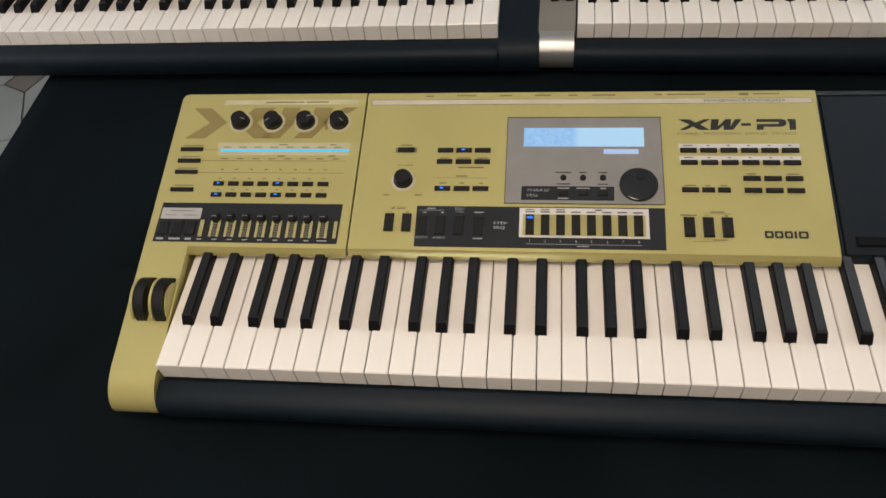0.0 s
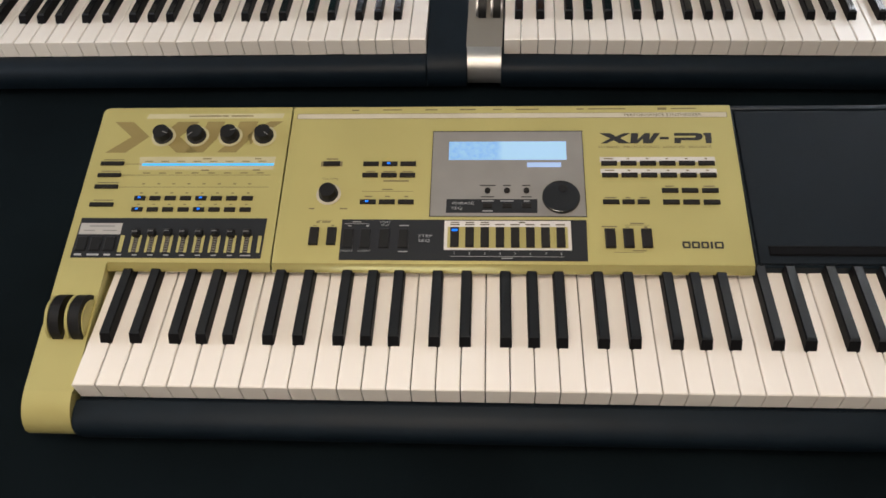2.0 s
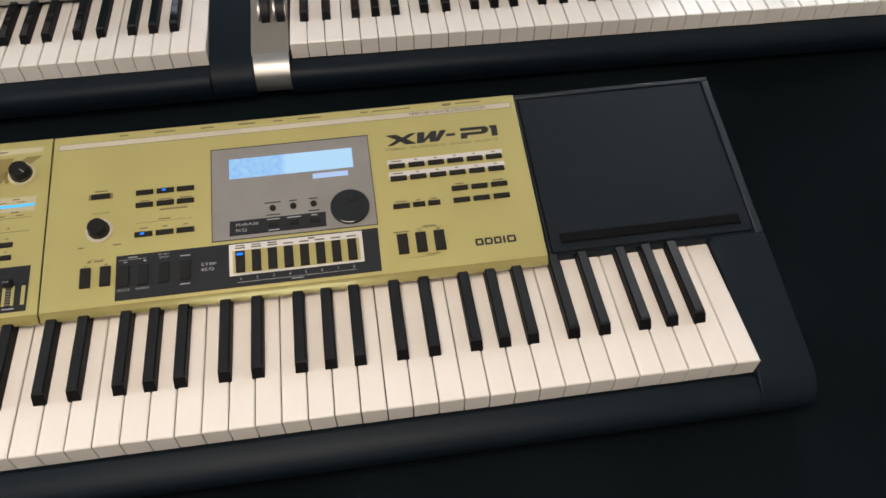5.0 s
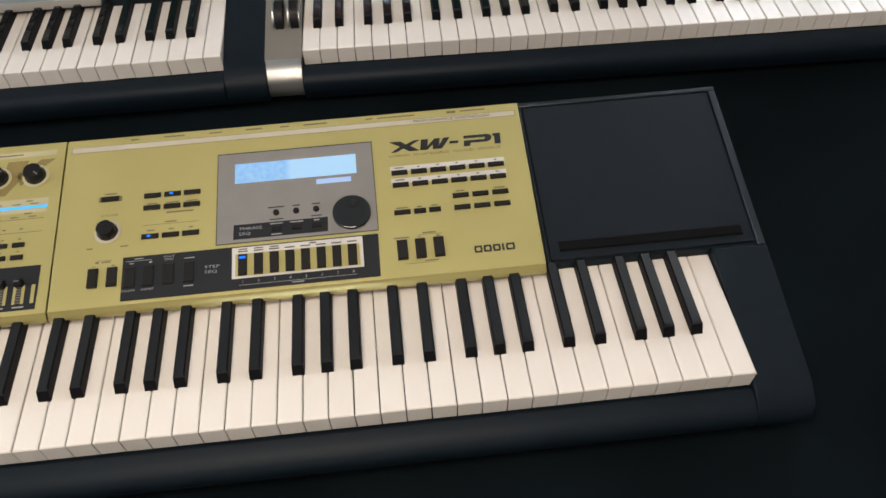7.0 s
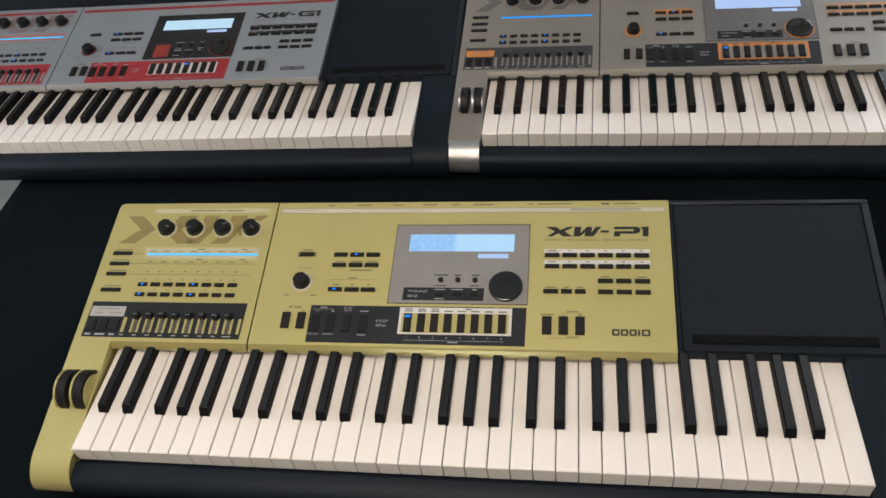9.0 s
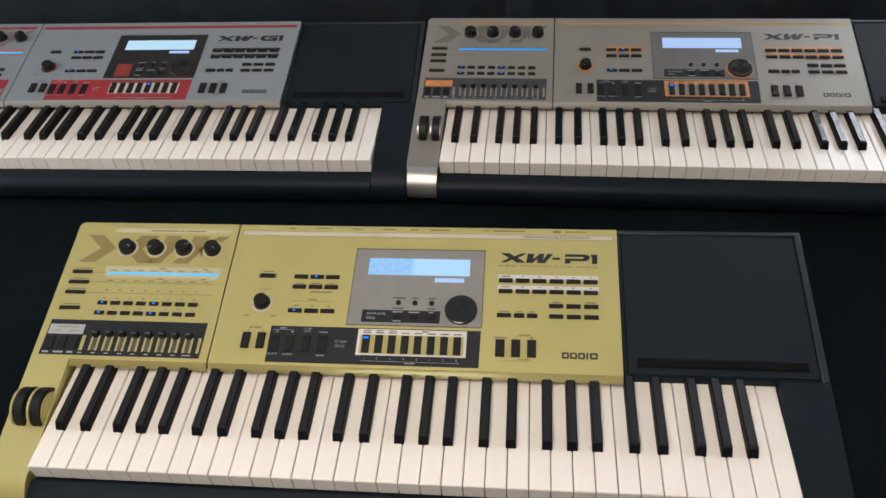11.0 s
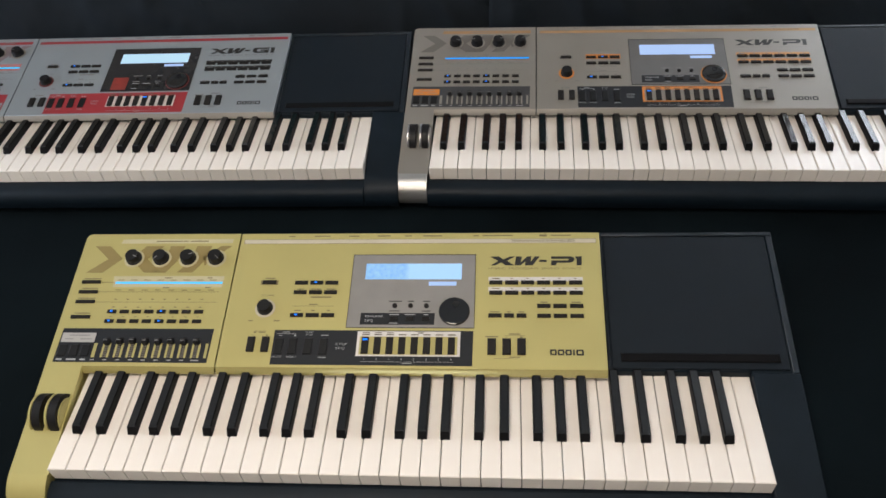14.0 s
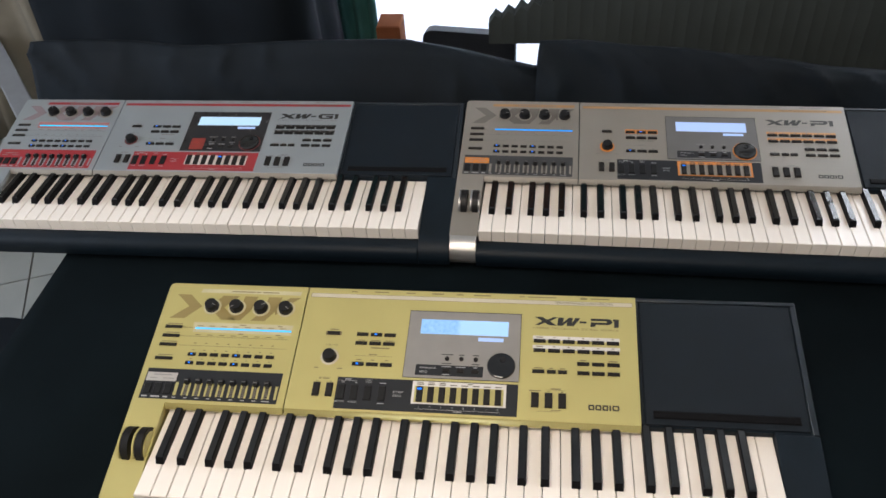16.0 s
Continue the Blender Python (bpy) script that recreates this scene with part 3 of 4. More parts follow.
    rb = shared("step_rocker", lambda: mesh("button", *mm_box(11, 23, 2.2, 0.8), KNOB))
    for u in (308, 326.5, 346.5, 366.8):
        part("step_button", rb, sp, Matrix.Translation((u * MM, 29.5 * MM, 0)))
    part("step_title", shared("t_step" + g["key"], text_mesh, "STEP", 4.6 * MM, g["step_ink"], 15 * MM), sp, Matrix.Translation((390 * MM, 32.8 * MM, 0.6 * MM)))
    part("step_title", shared("t_seq" + g["key"], text_mesh, "SEQ", 4.6 * MM, g["step_ink"], 12.5 * MM), sp, Matrix.Translation((389 * MM, 27.2 * MM, 0.6 * MM)))
    for words_, u, w, wd in (("DELETE", 307.5, 14.5, 13), ("INSERT", 326.5, 14.5, 13), ("START", 346.5, 49.6, 11), ("STOP", 346.5, 46.0, 9)):
        part("step_print", shared("t_" + words_ + g["key"], text_mesh, words_, 3.4 * MM, g["step_ink"], wd * MM), sp, Matrix.Translation((u * MM, w * MM, 0.6 * MM)))
    part("step_marks", mesh("step_marks", *bars([(316, 50, 9, 1.1), (316, 47.7, 26, 0.4), (309, 45, 4, 0.8), (328, 45, 2.6, 1.8), (367, 45.6, 10, 1.1), (367, 14.2, 10, 1.1), (476, 6.8, 12, 1.1), (476, 8.8, 118, 0.4)], 0.55), g["step_ink"]), sp)
    part("step_frame", mesh("step_frame", *mm_slab([(410, 51.6), (543, 51.6), (543, 16.4), (410, 16.4)], 0.7), g["frame"]), sp)
    part("step_field", mesh("step_field", *mm_slab([(413.5, 44), (539.5, 44), (539.5, 18.6), (413.5, 18.6)], 0.95), g["field"]), sp)
    part("frame_print", mesh("frame_print", *bars([(421 + 15.85 * j, 46.8, 10, 1.4) for j in range(8)] + [(421 + 15.85 * j, 49.4, 9, 1.2) for j in range(3)] + [(492, 49.5, 7, 1.6)], 0.95), g["ink"]), sp)
    stb = shared("step_tall", lambda: mesh("button", *mm_box(8.9, 23.4, 3.4, 0.8), BUTTON))
    for j in range(8):
        b = part("step_key", stb, sp, Matrix.Translation(((421 + 15.85 * j) * MM, 30.8 * MM, 0.6 * MM)))
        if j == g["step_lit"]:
            part("led", shared("led3", lambda: mesh("led", *mm_box(6.2, 2.4, 3.8, 0.2), LED)), b, pose(0, 0.0075, 0), "lit blue light")
        part("step_number", shared("n%d" % j + g["key"], text_mesh, str(j + 1), 4.4 * MM, g["step_ink"]), sp, Matrix.Translation(((421 + 15.85 * j) * MM, 12.2 * MM, 0.6 * MM)))

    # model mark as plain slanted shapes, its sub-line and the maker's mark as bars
    third = [[(1, 14), (27, 14), (31, 12.5), (32, 9), (30, 5.5), (26, 4), (8, 4), (7, 0), (0, 0), (1, 7.5), (23, 7.5), (24.5, 9), (23.5, 10.3), (0.8, 10.3)],
             [(4, 14), (31, 14), (31, 10.5), (9, 10.5), (7, 7), (8.5, 3.5), (22, 3.5), (22.3, 5.5), (15, 5.5), (15, 8.5), (31, 8.5), (30, 0), (5, 0), (0, 4), (0, 10)]][g["model"]]
    marks = [
        (579.8, [(0, 14), (12, 14), (18, 9.4), (27, 14), (34, 14), (22.5, 7.2), (32.5, 0), (21, 0), (15.2, 4.4), (7, 0), (1, 0), (11.4, 7)]),
        (612.8, [(2, 14), (10, 14), (8.5, 5), (17, 14), (23, 14), (21.5, 5), (27, 14), (34, 14), (24, 0), (14, 0), (14.2, 6), (8, 0), (0, 0)]),
        (645.5, [(0.4, 8.6), (10.4, 8.6), (10.0, 5.4), (0, 5.4)]),
        (661.0, third),
        (694.0, [(0.2, 14), (8.6, 14), (7.8, 0), (1.2, 0), (1.6, 10.6), (0, 10.6)]),
    ]
    for u0, s in marks:
        P("model_mark", mm_slab([(u0 + u, 152 + w) for u, w in s], 0.3), g["mark"])
    Q("model_subline", shared("t_sub" + g["key"], text_mesh, "HYBRID  PROCESSING  SOUND  SOURCE", 4.4 * MM, g["ink_soft"], 123 * MM), at(639.5, 146.9, 0.25))
    for u, wd in ((660.3, 8.6), (669.8, 8.6), (679.2, 8.2), (685.8, 2.2), (693.4, 9.6)):
        if wd < 3:
            P("maker_mark", bars([(u, 23.7, wd, 8.0)], 0.3), g["mark"])
        else:
            P("maker_mark", bars([(u, 26.7, wd - 1, 2.0), (u, 20.7, wd - 1, 2.0), (u - wd / 2 + 1.2, 23.7, 2.2, 4.0), (u + wd / 2 - 1.2, 23.7, 2.2, 4.0)], 0.3), g["mark"])

    # right-hand buttons
    for w in (124.9, 109.4):
        P("button_band", mm_slab([(578, w + 8.9), (702.5, w + 8.9), (702.5, w + 2.2), (578, w + 2.2)], 0.14), g["row_band"])
        for j in range(6):
            Q("button", mb, at(587.8 + 20.95 * j, w))
    for w in (89.7, 75.1):
        for u in (650, 671, 692.3):
            Q("button", mb, at(u, w))
    for u, sc in ((586.8, 17.2), (605.2, 12.6), (621, 12.6)):
        Q("button", mb if sc > 15 else shared("short_button", lambda: mesh("button", *mm_box(12.6, 5.2, 2.5, 0.5), BUTTON)), at(u, 75.3))
    for u in (583, 601.8, 620.6):
        Q("rocker_button", shared("rocker_r", lambda: mesh("button", *mm_box(10.6, 22.2, 4.0, 1.2), BUTTON)), at(u, 30.6))
    P("printed_label", bars([(587.8 + 20.95 * j, w + 6.6, 10 if j == 0 else 3, 1.5) for j in range(6) for w in (124.9, 109.4)] + [(650, 95.6, 9, 1.5), (692, 95.6, 12, 1.5), (586.8, 81, 12, 1.5), (605, 81, 5, 1.5), (621, 81, 7, 1.5), (583, 45.2, 16, 1.6), (612, 49, 14, 1.6), (612, 47, 26, 0.4), (601.8, 44.6, 4, 0.8), (620.6, 44.6, 3.4, 2), (601, 14.6, 30, 0.4), (612, 16.6, 14, 1.2)], 0.13 + 0.1), g["ink_soft"])
    return root


GOLD_LOOK = dict(key="gold", model=0, lip=GOLD_LIP, cheek=GOLD, panel=GOLD, rim=GOLD, stripe=GOLD_DARK, band=FAINT, top=BAND, ring=FAINT, surround=FAINT, strip=CYAN, ink=INK, ink_soft=INK_SOFT, fader_panel=PANEL_DARK, plate=PLATE, cap=mat("fader_grey", (0.20, 0.18, 0.15), 0.5), scale=GOLD,
                 vol_ring=BAND, btn_band=GOLD, lit={(0, 1), (2, 0)}, bezel=BEZEL_GREY, bezel_edge=INK_BLACK, lcd=LCD, phrase=PANEL_DARK, phrase_ink=WHITE_INK, pads=False, dial_ring=None, step=PANEL_DARK, step_ink=WHITE_INK,
                 frame=PALE, field=GOLD, step_lit=0, mark=INK_BLACK, row_band=PALE)
GREY_LOOK = dict(GOLD_LOOK, key="grey", lip=SILVER_LIP, cheek=SILVER_SIDE, panel=SILVER, rim=STEEL, stripe=mat("brown_grey_print", (0.15, 0.138, 0.125), 0.45, 0.1), band=FAINT_ORANGE, top=FAINT_ORANGE, ring=SILVER, surround=SILVER, strip=BLUE, ink_soft=SILVER_DARK, plate=ORANGE, fader_panel=mat("grey_fader_panel", (0.040, 0.042, 0.046), 0.45), cap=mat("fader_mid_grey", (0.13, 0.125, 0.12), 0.5),
                 scale=SILVER, vol_ring=ORANGE, btn_band=ORANGE, bezel=mat("darker_grey_bezel", (0.15, 0.15, 0.15), 0.35, 0.2), lcd=LCD_PALE, dial_ring=ORANGE, frame=ORANGE, field=SILVER, row_band=mat("soft_orange_print", (0.56, 0.255, 0.085), 0.5))
RED_LOOK = dict(GREY_LOOK, key="red", model=1, panel=SILVER_COOL, strip=glow("azure_light_strip", (0.0, 0.60, 1.0), 1.4), lcd=glow("display_light_cool", (0.58, 0.82, 0.95), 1.1), stripe=mat("rose_grey_print", (0.23, 0.185, 0.20), 0.45, 0.1), band=RED, top=RED, surround=mat("pale_red_print", (0.40, 0.16, 0.16), 0.5), plate=RED, fader_panel=RED, cap=mat("fader_dark", (0.05, 0.035, 0.035), 0.5), scale=SILVER_COOL, vol_ring=DARK_RED, btn_band=SILVER_COOL,
                lit={(0, 0), (2, 0)}, bezel=BEZEL_BLACK, phrase=BEZEL_BLACK, phrase_ink=GREY_INK, pads=True, dial_ring=DARK_RED, step=RED, frame=RED, field=PALE, step_lit=4, row_band=INK_BLACK)


def tablecloth(x0, x1, y0, y1, z, drop):
    """Cloth over a table: a faintly rippled top and folded skirts."""
    nx, ny = round((x1 - x0) / 0.03), round((y1 - y0) / 0.03)
    v, f = [], []
    for j in range(ny + 1):
        for i in range(nx + 1):
            x, y = x0 + (x1 - x0) * i / nx, y0 + (y1 - y0) * j / ny
            v.append((x, y, z + 0.0012 * noise.noise((x * 5, y * 5, 0))))
    for j in range(ny):
        for i in range(nx):
            a = j * (nx + 1) + i
            f.append((a, a + 1, a + nx + 2, a + nx + 1))
    rim = [i for i in range(nx + 1)] + [j * (nx + 1) + nx for j in range(1, ny + 1)] + [ny * (nx + 1) + i for i in range(nx - 1, -1, -1)] + [j * (nx + 1) for j in range(ny - 1, 0, -1)]
    last = rim
    cx, cy = (x0 + x1) / 2, (y0 + y1) / 2
    for d, out in ((0.004, 0.003), (0.012, 0.005), (0.06, 0.007), (0.2, 0.012), (0.4, 0.018), (drop, 0.025)):
        ringv = []
        for k, i in enumerate(rim):
            px, py, _ = v[i]
            sx = -1 if px <= x0 + 1e-6 else 1 if px >= x1 - 1e-6 else 0
            sy = -1 if py <= y0 + 1e-6 else 1 if py >= y1 - 1e-6 else 0
            fold = out + min(d, 0.5) * 0.05 * (0.5 + 0.5 * math.sin(k * 0.9 + 1.5 * noise.noise((k * 0.11, 0, 3))))
            ringv.append(len(v))
            v.append((px + sx * fold, py + sy * fold, z - d))
        for k in range(len(rim)):
            f.append((last[k], last[(k + 1) % len(rim)], ringv[(k + 1) % len(rim)], ringv[k]))
        last = ringv
    ob = new("tablecloth", mesh("tablecloth", v, f, CLOTH, True))
    return tagged(ob, "black cloth covering the display table down to the floor", "tablecloth")


CLOTH_Z = TOP + 0.0042
tablecloth(-0.322, 1.76, -0.30, 1.02, CLOTH_Z, 0.70)
table = tagged(new("display_table"), "plain table hidden under a black cloth", "table")
part("tabletop", mesh("tabletop", *box_data(-0.315, 1.752, -0.292, 1.012, CLOTH_Z - 0.034, CLOTH_Z - 0.004, 0.003), WOOD), table)
for x in (-0.25, 1.69):
    for y in (-0.24, 0.95):
        part("leg", shared("table_leg", lambda: mesh("leg", *box_data(-0.025, 0.025, -0.025, 0.025, 0.0, CLOTH_Z - 0.034), WOOD)), table, pose(x, y, 0))

instrument("synthesizer", "champagne gold synthesizer with white keys and lit display", GOLD_LOOK, pose(0, 0, TOP))
instrument("synthesizer", "silver synthesizer with orange trim and lit display", GREY_LOOK, pose(0.4201, 0.5529, TOP + 0.0023, -0.5, 0, -1.40))
instrument("synthesizer", "silver synthesizer with red trim, overhanging the table edge", RED_LOOK, pose(-0.5326, 0.5492, TOP + 0.0064, -1.4, 0, -0.12))

# ---- behind the table ----
def cloth_ridge(name, label, x0, x1, height, y0, depth, seed):
    """Cloth heaped over something low: height(x) gives the crest above the table."""
    v, f = [], []
    n = round((x1 - x0) / 0.01)
    coarse = [(0.0, -0.72, 0), (0.0, 0.0, 0), (0.02, 0.25, 1), (0.045, 0.6, 1), (0.07, 0.9, 1), (0.09, 1.0, 1), (0.12, 0.93, 1), (depth * 0.8, 0.3, 1), (depth, -0.1, 1), (depth + 0.02, -0.72, 0)]
    section = coarse[:2]
    for p, q in zip(coarse[1:8], coarse[2:9]):
        section += [(p[0] + (q[0] - p[0]) * k / 4, p[1] + (q[1] - p[1]) * k / 4, 1) for k in (1, 2, 3, 4)]
    section += coarse[9:]
    for i in range(n + 1):
        x = x0 + (x1 - x0) * i / n
        h = height(x)
        for k, (dy, q, on_heap) in enumerate(section):
            inner = 1 < k < len(section) - 1
            fold = 0.012 * noise.noise((x * 7 + q, seed, q * 1.4)) if inner else 0
            # slanting creases, pulled towards the crest
            slant = x * 9 + q * 1.7 + 0.8 * noise.noise((x * 3, q * 2, seed))
            crease = (1 - abs(2 * (slant - math.floor(slant)) - 1)) ** 3 * 0.022 * max(0.0, noise.noise((x * 2.3, seed, 4)) + 0.35) if inner and dy < 0.1 else 0
            zz = q * h if on_heap else (q if q < 0 else 0.0)
            v.append((x + 0.6 * fold, y0 + dy + fold - crease, TOP + 0.004 + max(zz, 0.0 if on_heap and dy < 0.09 else zz) + (crease * 0.5 if 0 < q < 1 else 0)))
    m = len(section)
    for i in range(n):
        for k in range(m - 1):
            a = i * m + k
            f.append((a, a + m, a + m + 1, a + 1))
    f.append(tuple(range(m)))
    f.append(tuple(range(n * m + m - 1, n * m - 1, -1)))
    ob = new(name, mesh(name, v, f, CLOTH_BACK, True))
    return tagged(ob, label, "cloth")


def left_crest(x):
    if x < 0.30:
        return 0.19 + 0.006 * math.sin(x * 9)
    return 0.19 - 0.06 * min(1, (x - 0.30) / 0.27) ** 1.1


def right_crest(x):
    s = max(0.0, min(1.0, (x - 0.62) / 0.85))
    return 0.190 - 0.082 * s * s * (3 - 2 * s) * 1.0


cloth_ridge("draped_cloth", "black cloth heaped over boxes behind the keyboards", -0.562, 0.575, left_crest, 1.05 - 0.09, 0.16, 2.0)
cloth_ridge("draped_cloth", "black cloth sloping over a covered bench", 0.572, 1.78, right_crest, 1.05 - 0.094, 0.16, 7.0)


def cover_cloth(name, label, x0, x1, y0, y1, z1):
    """A tall thing under a hanging cloth: rounded top, long folds."""
    v, f = [], []
    n = 96
    per = rounded(x0 / MM, x1 / MM, y0 / MM, y1 / MM, 60)
    loop = []
    total = len(per)
    for a in range(total):
        p, q = per[a], per[(a + 1) % total]
        steps = max(1, round(math.hypot(q[0] - p[0], q[1] - p[1]) / 25))
        loop += [(p[0] + (q[0] - p[0]) * s / steps, p[1] + (q[1] - p[1]) * s / steps) for s in range(steps)]
    cx, cy = (x0 + x1) / 2, (y0 + y1) / 2
    levels = [(0.0, 1.05), (0.3, 1.04), (0.7, 1.015), (0.95, 1.0), (1.0, 0.97)]
    for q, k in levels:
        for i, (px, py) in enumerate(loop):
            wob = 1 + (0.05 * (1 - q) + 0.01) * math.sin(i * 0.8 + 2 * noise.noise((i * 0.1, q, 0)))
            v.append((cx + (px * MM - cx) * k * wob, cy + (py * MM - cy) * k * wob, 0.01 + (z1 - 0.01) * q))
    m = len(loop)
    for j in range(len(levels) - 1):
        for i in range(m):
            f.append((j * m + i, j * m + (i + 1) % m, (j + 1) * m + (i + 1) % m, (j + 1) * m + i))
    f.append(tuple(range((len(levels) - 1) * m, len(levels) * m)))
    f.append(tuple(range(m)))
    return tagged(new(name, mesh(name, v, f, CLOTH_BACK, True)), label, "cloth")


cover_cloth("covered_cabinet", "tall cabinet hidden under a hanging black cloth", -0.84, -0.075, 1.46, 1.86, 1.30)

cover_cloth("covered_box", "low box under a black cloth on the floor beside the table", -1.50, -0.52, 0.35, 0.955, 0.12)
# invented block, added to keep the area right of the bellows dark
cover_cloth("covered_bench", "black cloth block added to fill the dark area by the wall", 1.30, 2.75, 1.50, 2.10, 0.98)

# dark pleated bellows on a low stand
bellows = tagged(new("pleated_bellows"), "dark grey pleated fabric block with a serrated edge", "bellows")
bellows.matrix_basis = pose(0.45, 1.30, TOP + 0.058)
out = []
top = lambda x: 0.056 + 0.36 * min(x, 0.55)
xs = [0.0155 * i for i in range(63)]
for i, x in enumerate(xs):
    out.append((x, top(x) + (0.011 if i % 2 else -0.004)))
for i in range(0, len(out) - 1, 2):
    # one pleat: valley, peak, valley, with the layers of its edge
    ring = []
    for yy, bulge in ((0.0, 1), (0.01, 0), (0.02, 0), (0.03, 0), (0.04, 1)):
        for j in (i, i + 1, i + 2):
            x, zt = out[j]
            low = 0.0 if xs[i] < 0.15 else -0.34
            ring.append((x, yy, low))
            ring.append((x, yy + bulge * 0.0025 * (1 if j % 2 else -1), zt + (0.001 if yy in (0.01, 0.03) else 0.0)))
    pf = [(0, 2, 3, 1), (2, 4, 5, 3), (24, 25, 27, 26), (26, 27, 29, 28)]
    for k in range(4):
        p, q = 6 * k, 6 * k + 6
        pf += [(p + 1, p + 3, q + 3, q + 1), (p + 3, p + 5, q + 5, q + 3), (p, q, q + 2, p + 2), (p + 2, q + 2, q + 4, p + 4), (p, p + 1, q + 1, q), (p + 4, q + 4, q + 5, p + 5)]
    part("pleat", mesh("pleat", ring, pf, DARK_FABRIC), bellows)
stand = tagged(new("low_stand"), "dark stand under the pleated block", "stand")
stand.matrix_basis = pose(0.62, 1.30, 0)
part("top_board", mesh("top_board", *box_data(0, 0.74, -0.06, 0.10, TOP - 0.312, TOP - 0.2825, 0.002), BLACK), stand)
for x in (0.02, 0.70):
    part("leg", shared("stand_leg", lambda: mesh("leg", *box_data(0, 0.03, -0.04, 0.08, 0.0, TOP - 0.312), BLACK)), stand, pose(x, 0, 0))

# chair with a padded back
chair = tagged(new("chair"), "black padded chair seen over the cloth", "chair")
chair.matrix_basis = pose(0.37, 1.62, 0, 0, 0, -9)
part("backrest", mesh("backrest", *[(lambda d: (([(x, z * 0.12 + y0, y) for (x, y, z), y0 in zip(d[0], [0] * len(d[0]))]), d[1]))(slab([(u * MM, w * MM) for u, w in rounded(-135, 135, 340, 672, 28)], -0.14, 0.14))][0], CHAIR_BLACK), chair)
part("seat", mesh("seat", *slab([(u * MM, w * MM) for u, w in rounded(-150, 150, -380, -20, 40)], 0.40, 0.45), CHAIR_BLACK), chair, pose(0, 0.0, 0))
for x in (-0.12, 0.12):
    for y in (-0.34, -0.05):
        part("leg", shared("chair_leg", lambda: mesh("leg", *lathe([(0.012, 0), (0.012, 0.402)], 12), STEEL)), chair, pose(x, y, 0))

# wooden box and green curtain by the window
box = tagged(new("wooden_box"), "small reddish wooden cabinet by the window", "cabinet")
part("carcass", mesh("carcass", *box_data(0.025, 0.105, 1.96, 2.06, 0.0, 0.515, 0.004), BOX_WOOD), box)


def curtain(name, label, x0, x1, y, z0, z1, amp, pitch, material):
    v, f = [], []
    n = round((x1 - x0) / 0.008)
    levels = 8
    for j in range(levels + 1):
        q = j / levels
        for i in range(n + 1):
            x = x0 + (x1 - x0) * i / n
            a = amp * (0.7 + 0.3 * (1 - q)) * math.sin(2 * math.pi * x / pitch + 1.6 * noise.noise((x * 6, q, 1)))
            v.append((x + 0.006 * noise.noise((x * 9, q * 2, 5)), y + a, z0 + (z1 - z0) * q))
    for j in range(levels):
        for i in range(n):
            k = j * (n + 1) + i
            f.append((k, k + 1, k + n + 2, k + n + 1))
    ob = new(name, mesh(name, v, f, material, True))
    th = ob.modifiers.new("cloth", "SOLIDIFY")
    th.thickness = 0.0015
    return tagged(ob, label, "curtain")


curtain("curtain", "dark green curtain hanging beside the window", -0.30, -0.005, 2.14, 0.03, 2.25, 0.022, 0.055, GREEN)
CREAM = mat("cream_curtain_fabric", (0.27, 0.25, 0.205), 0.9, var=0.15, scale=8, bump=0.3, bump_scale=400)
curtain("curtain", "cream curtain hanging in loose folds by the wall", -1.80, -0.98, 1.98, 0.03, 2.3, 0.03, 0.13, CREAM)
# hidden twin of the left curtain, added to darken what the keys reflect
curtain("curtain", "dark green curtain hanging beside the window", 0.70, 0.99, 2.14, 0.03, 2.25, 0.022, 0.055, GREEN)
curtain("sheer_curtain", "white sheer curtain glowing with daylight", -0.24, 0.90, 2.23, 0.012, 2.2, 0.014, 0.075, SHEER)
# unseen cloth added so that daylight through it reflects brown in the rear keys
curtain("valance", "unseen brown valance, added to tint the key reflections", -0.30, 0.76, 2.19, 1.74, 2.26, 0.012, 0.09, BROWN_SHEER)

screen = tagged(new("low_partition"), "low partition with a pale grey top rail beside the curtain", "partition")
screen.matrix_basis = pose(-1.13, 1.68, 0, 0, 0, -50.6)
part("top_rail", mesh("top_rail", *box_data(-0.34, 0.30, -0.056, 0.010, 0.475, 0.50, 0.004), GREY_RAIL), screen)
part("dark_board", mesh("dark_board", *box_data(-0.335, 0.295, -0.050, -0.004, 0.40, 0.475), BLACK), screen)
for x in (-0.33, 0.25):
    part("post", mesh("post", *box_data(x, x + 0.035, -0.050, -0.004, 0.0, 0.40), WHITE_WOOD), screen)

# ---- room shell ----
X0, X1, Y0, Y1, ZC, TH = -1.85, 3.9, -3.2, 2.30, 3.0, 0.12


def setting(name, data, material, label, category="wall"):
    return tagged(new(name, mesh(name, *data, material)), label, category, kind="structure")


def wall_along_x(y0, y1, x0, x1, holes):
    """A wall with holes (x0, x1, z0, z1)."""
    datas, x = [], x0
    for a, b, z0, z1 in holes:
        datas.append(box_data(x, a, y0, y1, 0, ZC))
        if z0 > 0.01:
            datas.append(box_data(a, b, y0, y1, 0, z0))
        datas.append(box_data(a, b, y0, y1, z1, ZC))
        x = b
    datas.append(box_data(x, x1, y0, y1, 0, ZC))
    return join(*datas)


setting("wall_north", wall_along_x(Y1, Y1 + TH, X0, X1, [(-0.28, 0.94, 0.0, 2.1), (1.74, 2.94, 0.9, 2.86)]), WALL, "cream painted wall with two window openings")
setting("wall_south", wall_along_x(Y0 - TH, Y0, X0, X1, [(-0.42, 0.52, 0.0, 2.05)]), WALL, "cream painted wall with an opening for the added door")
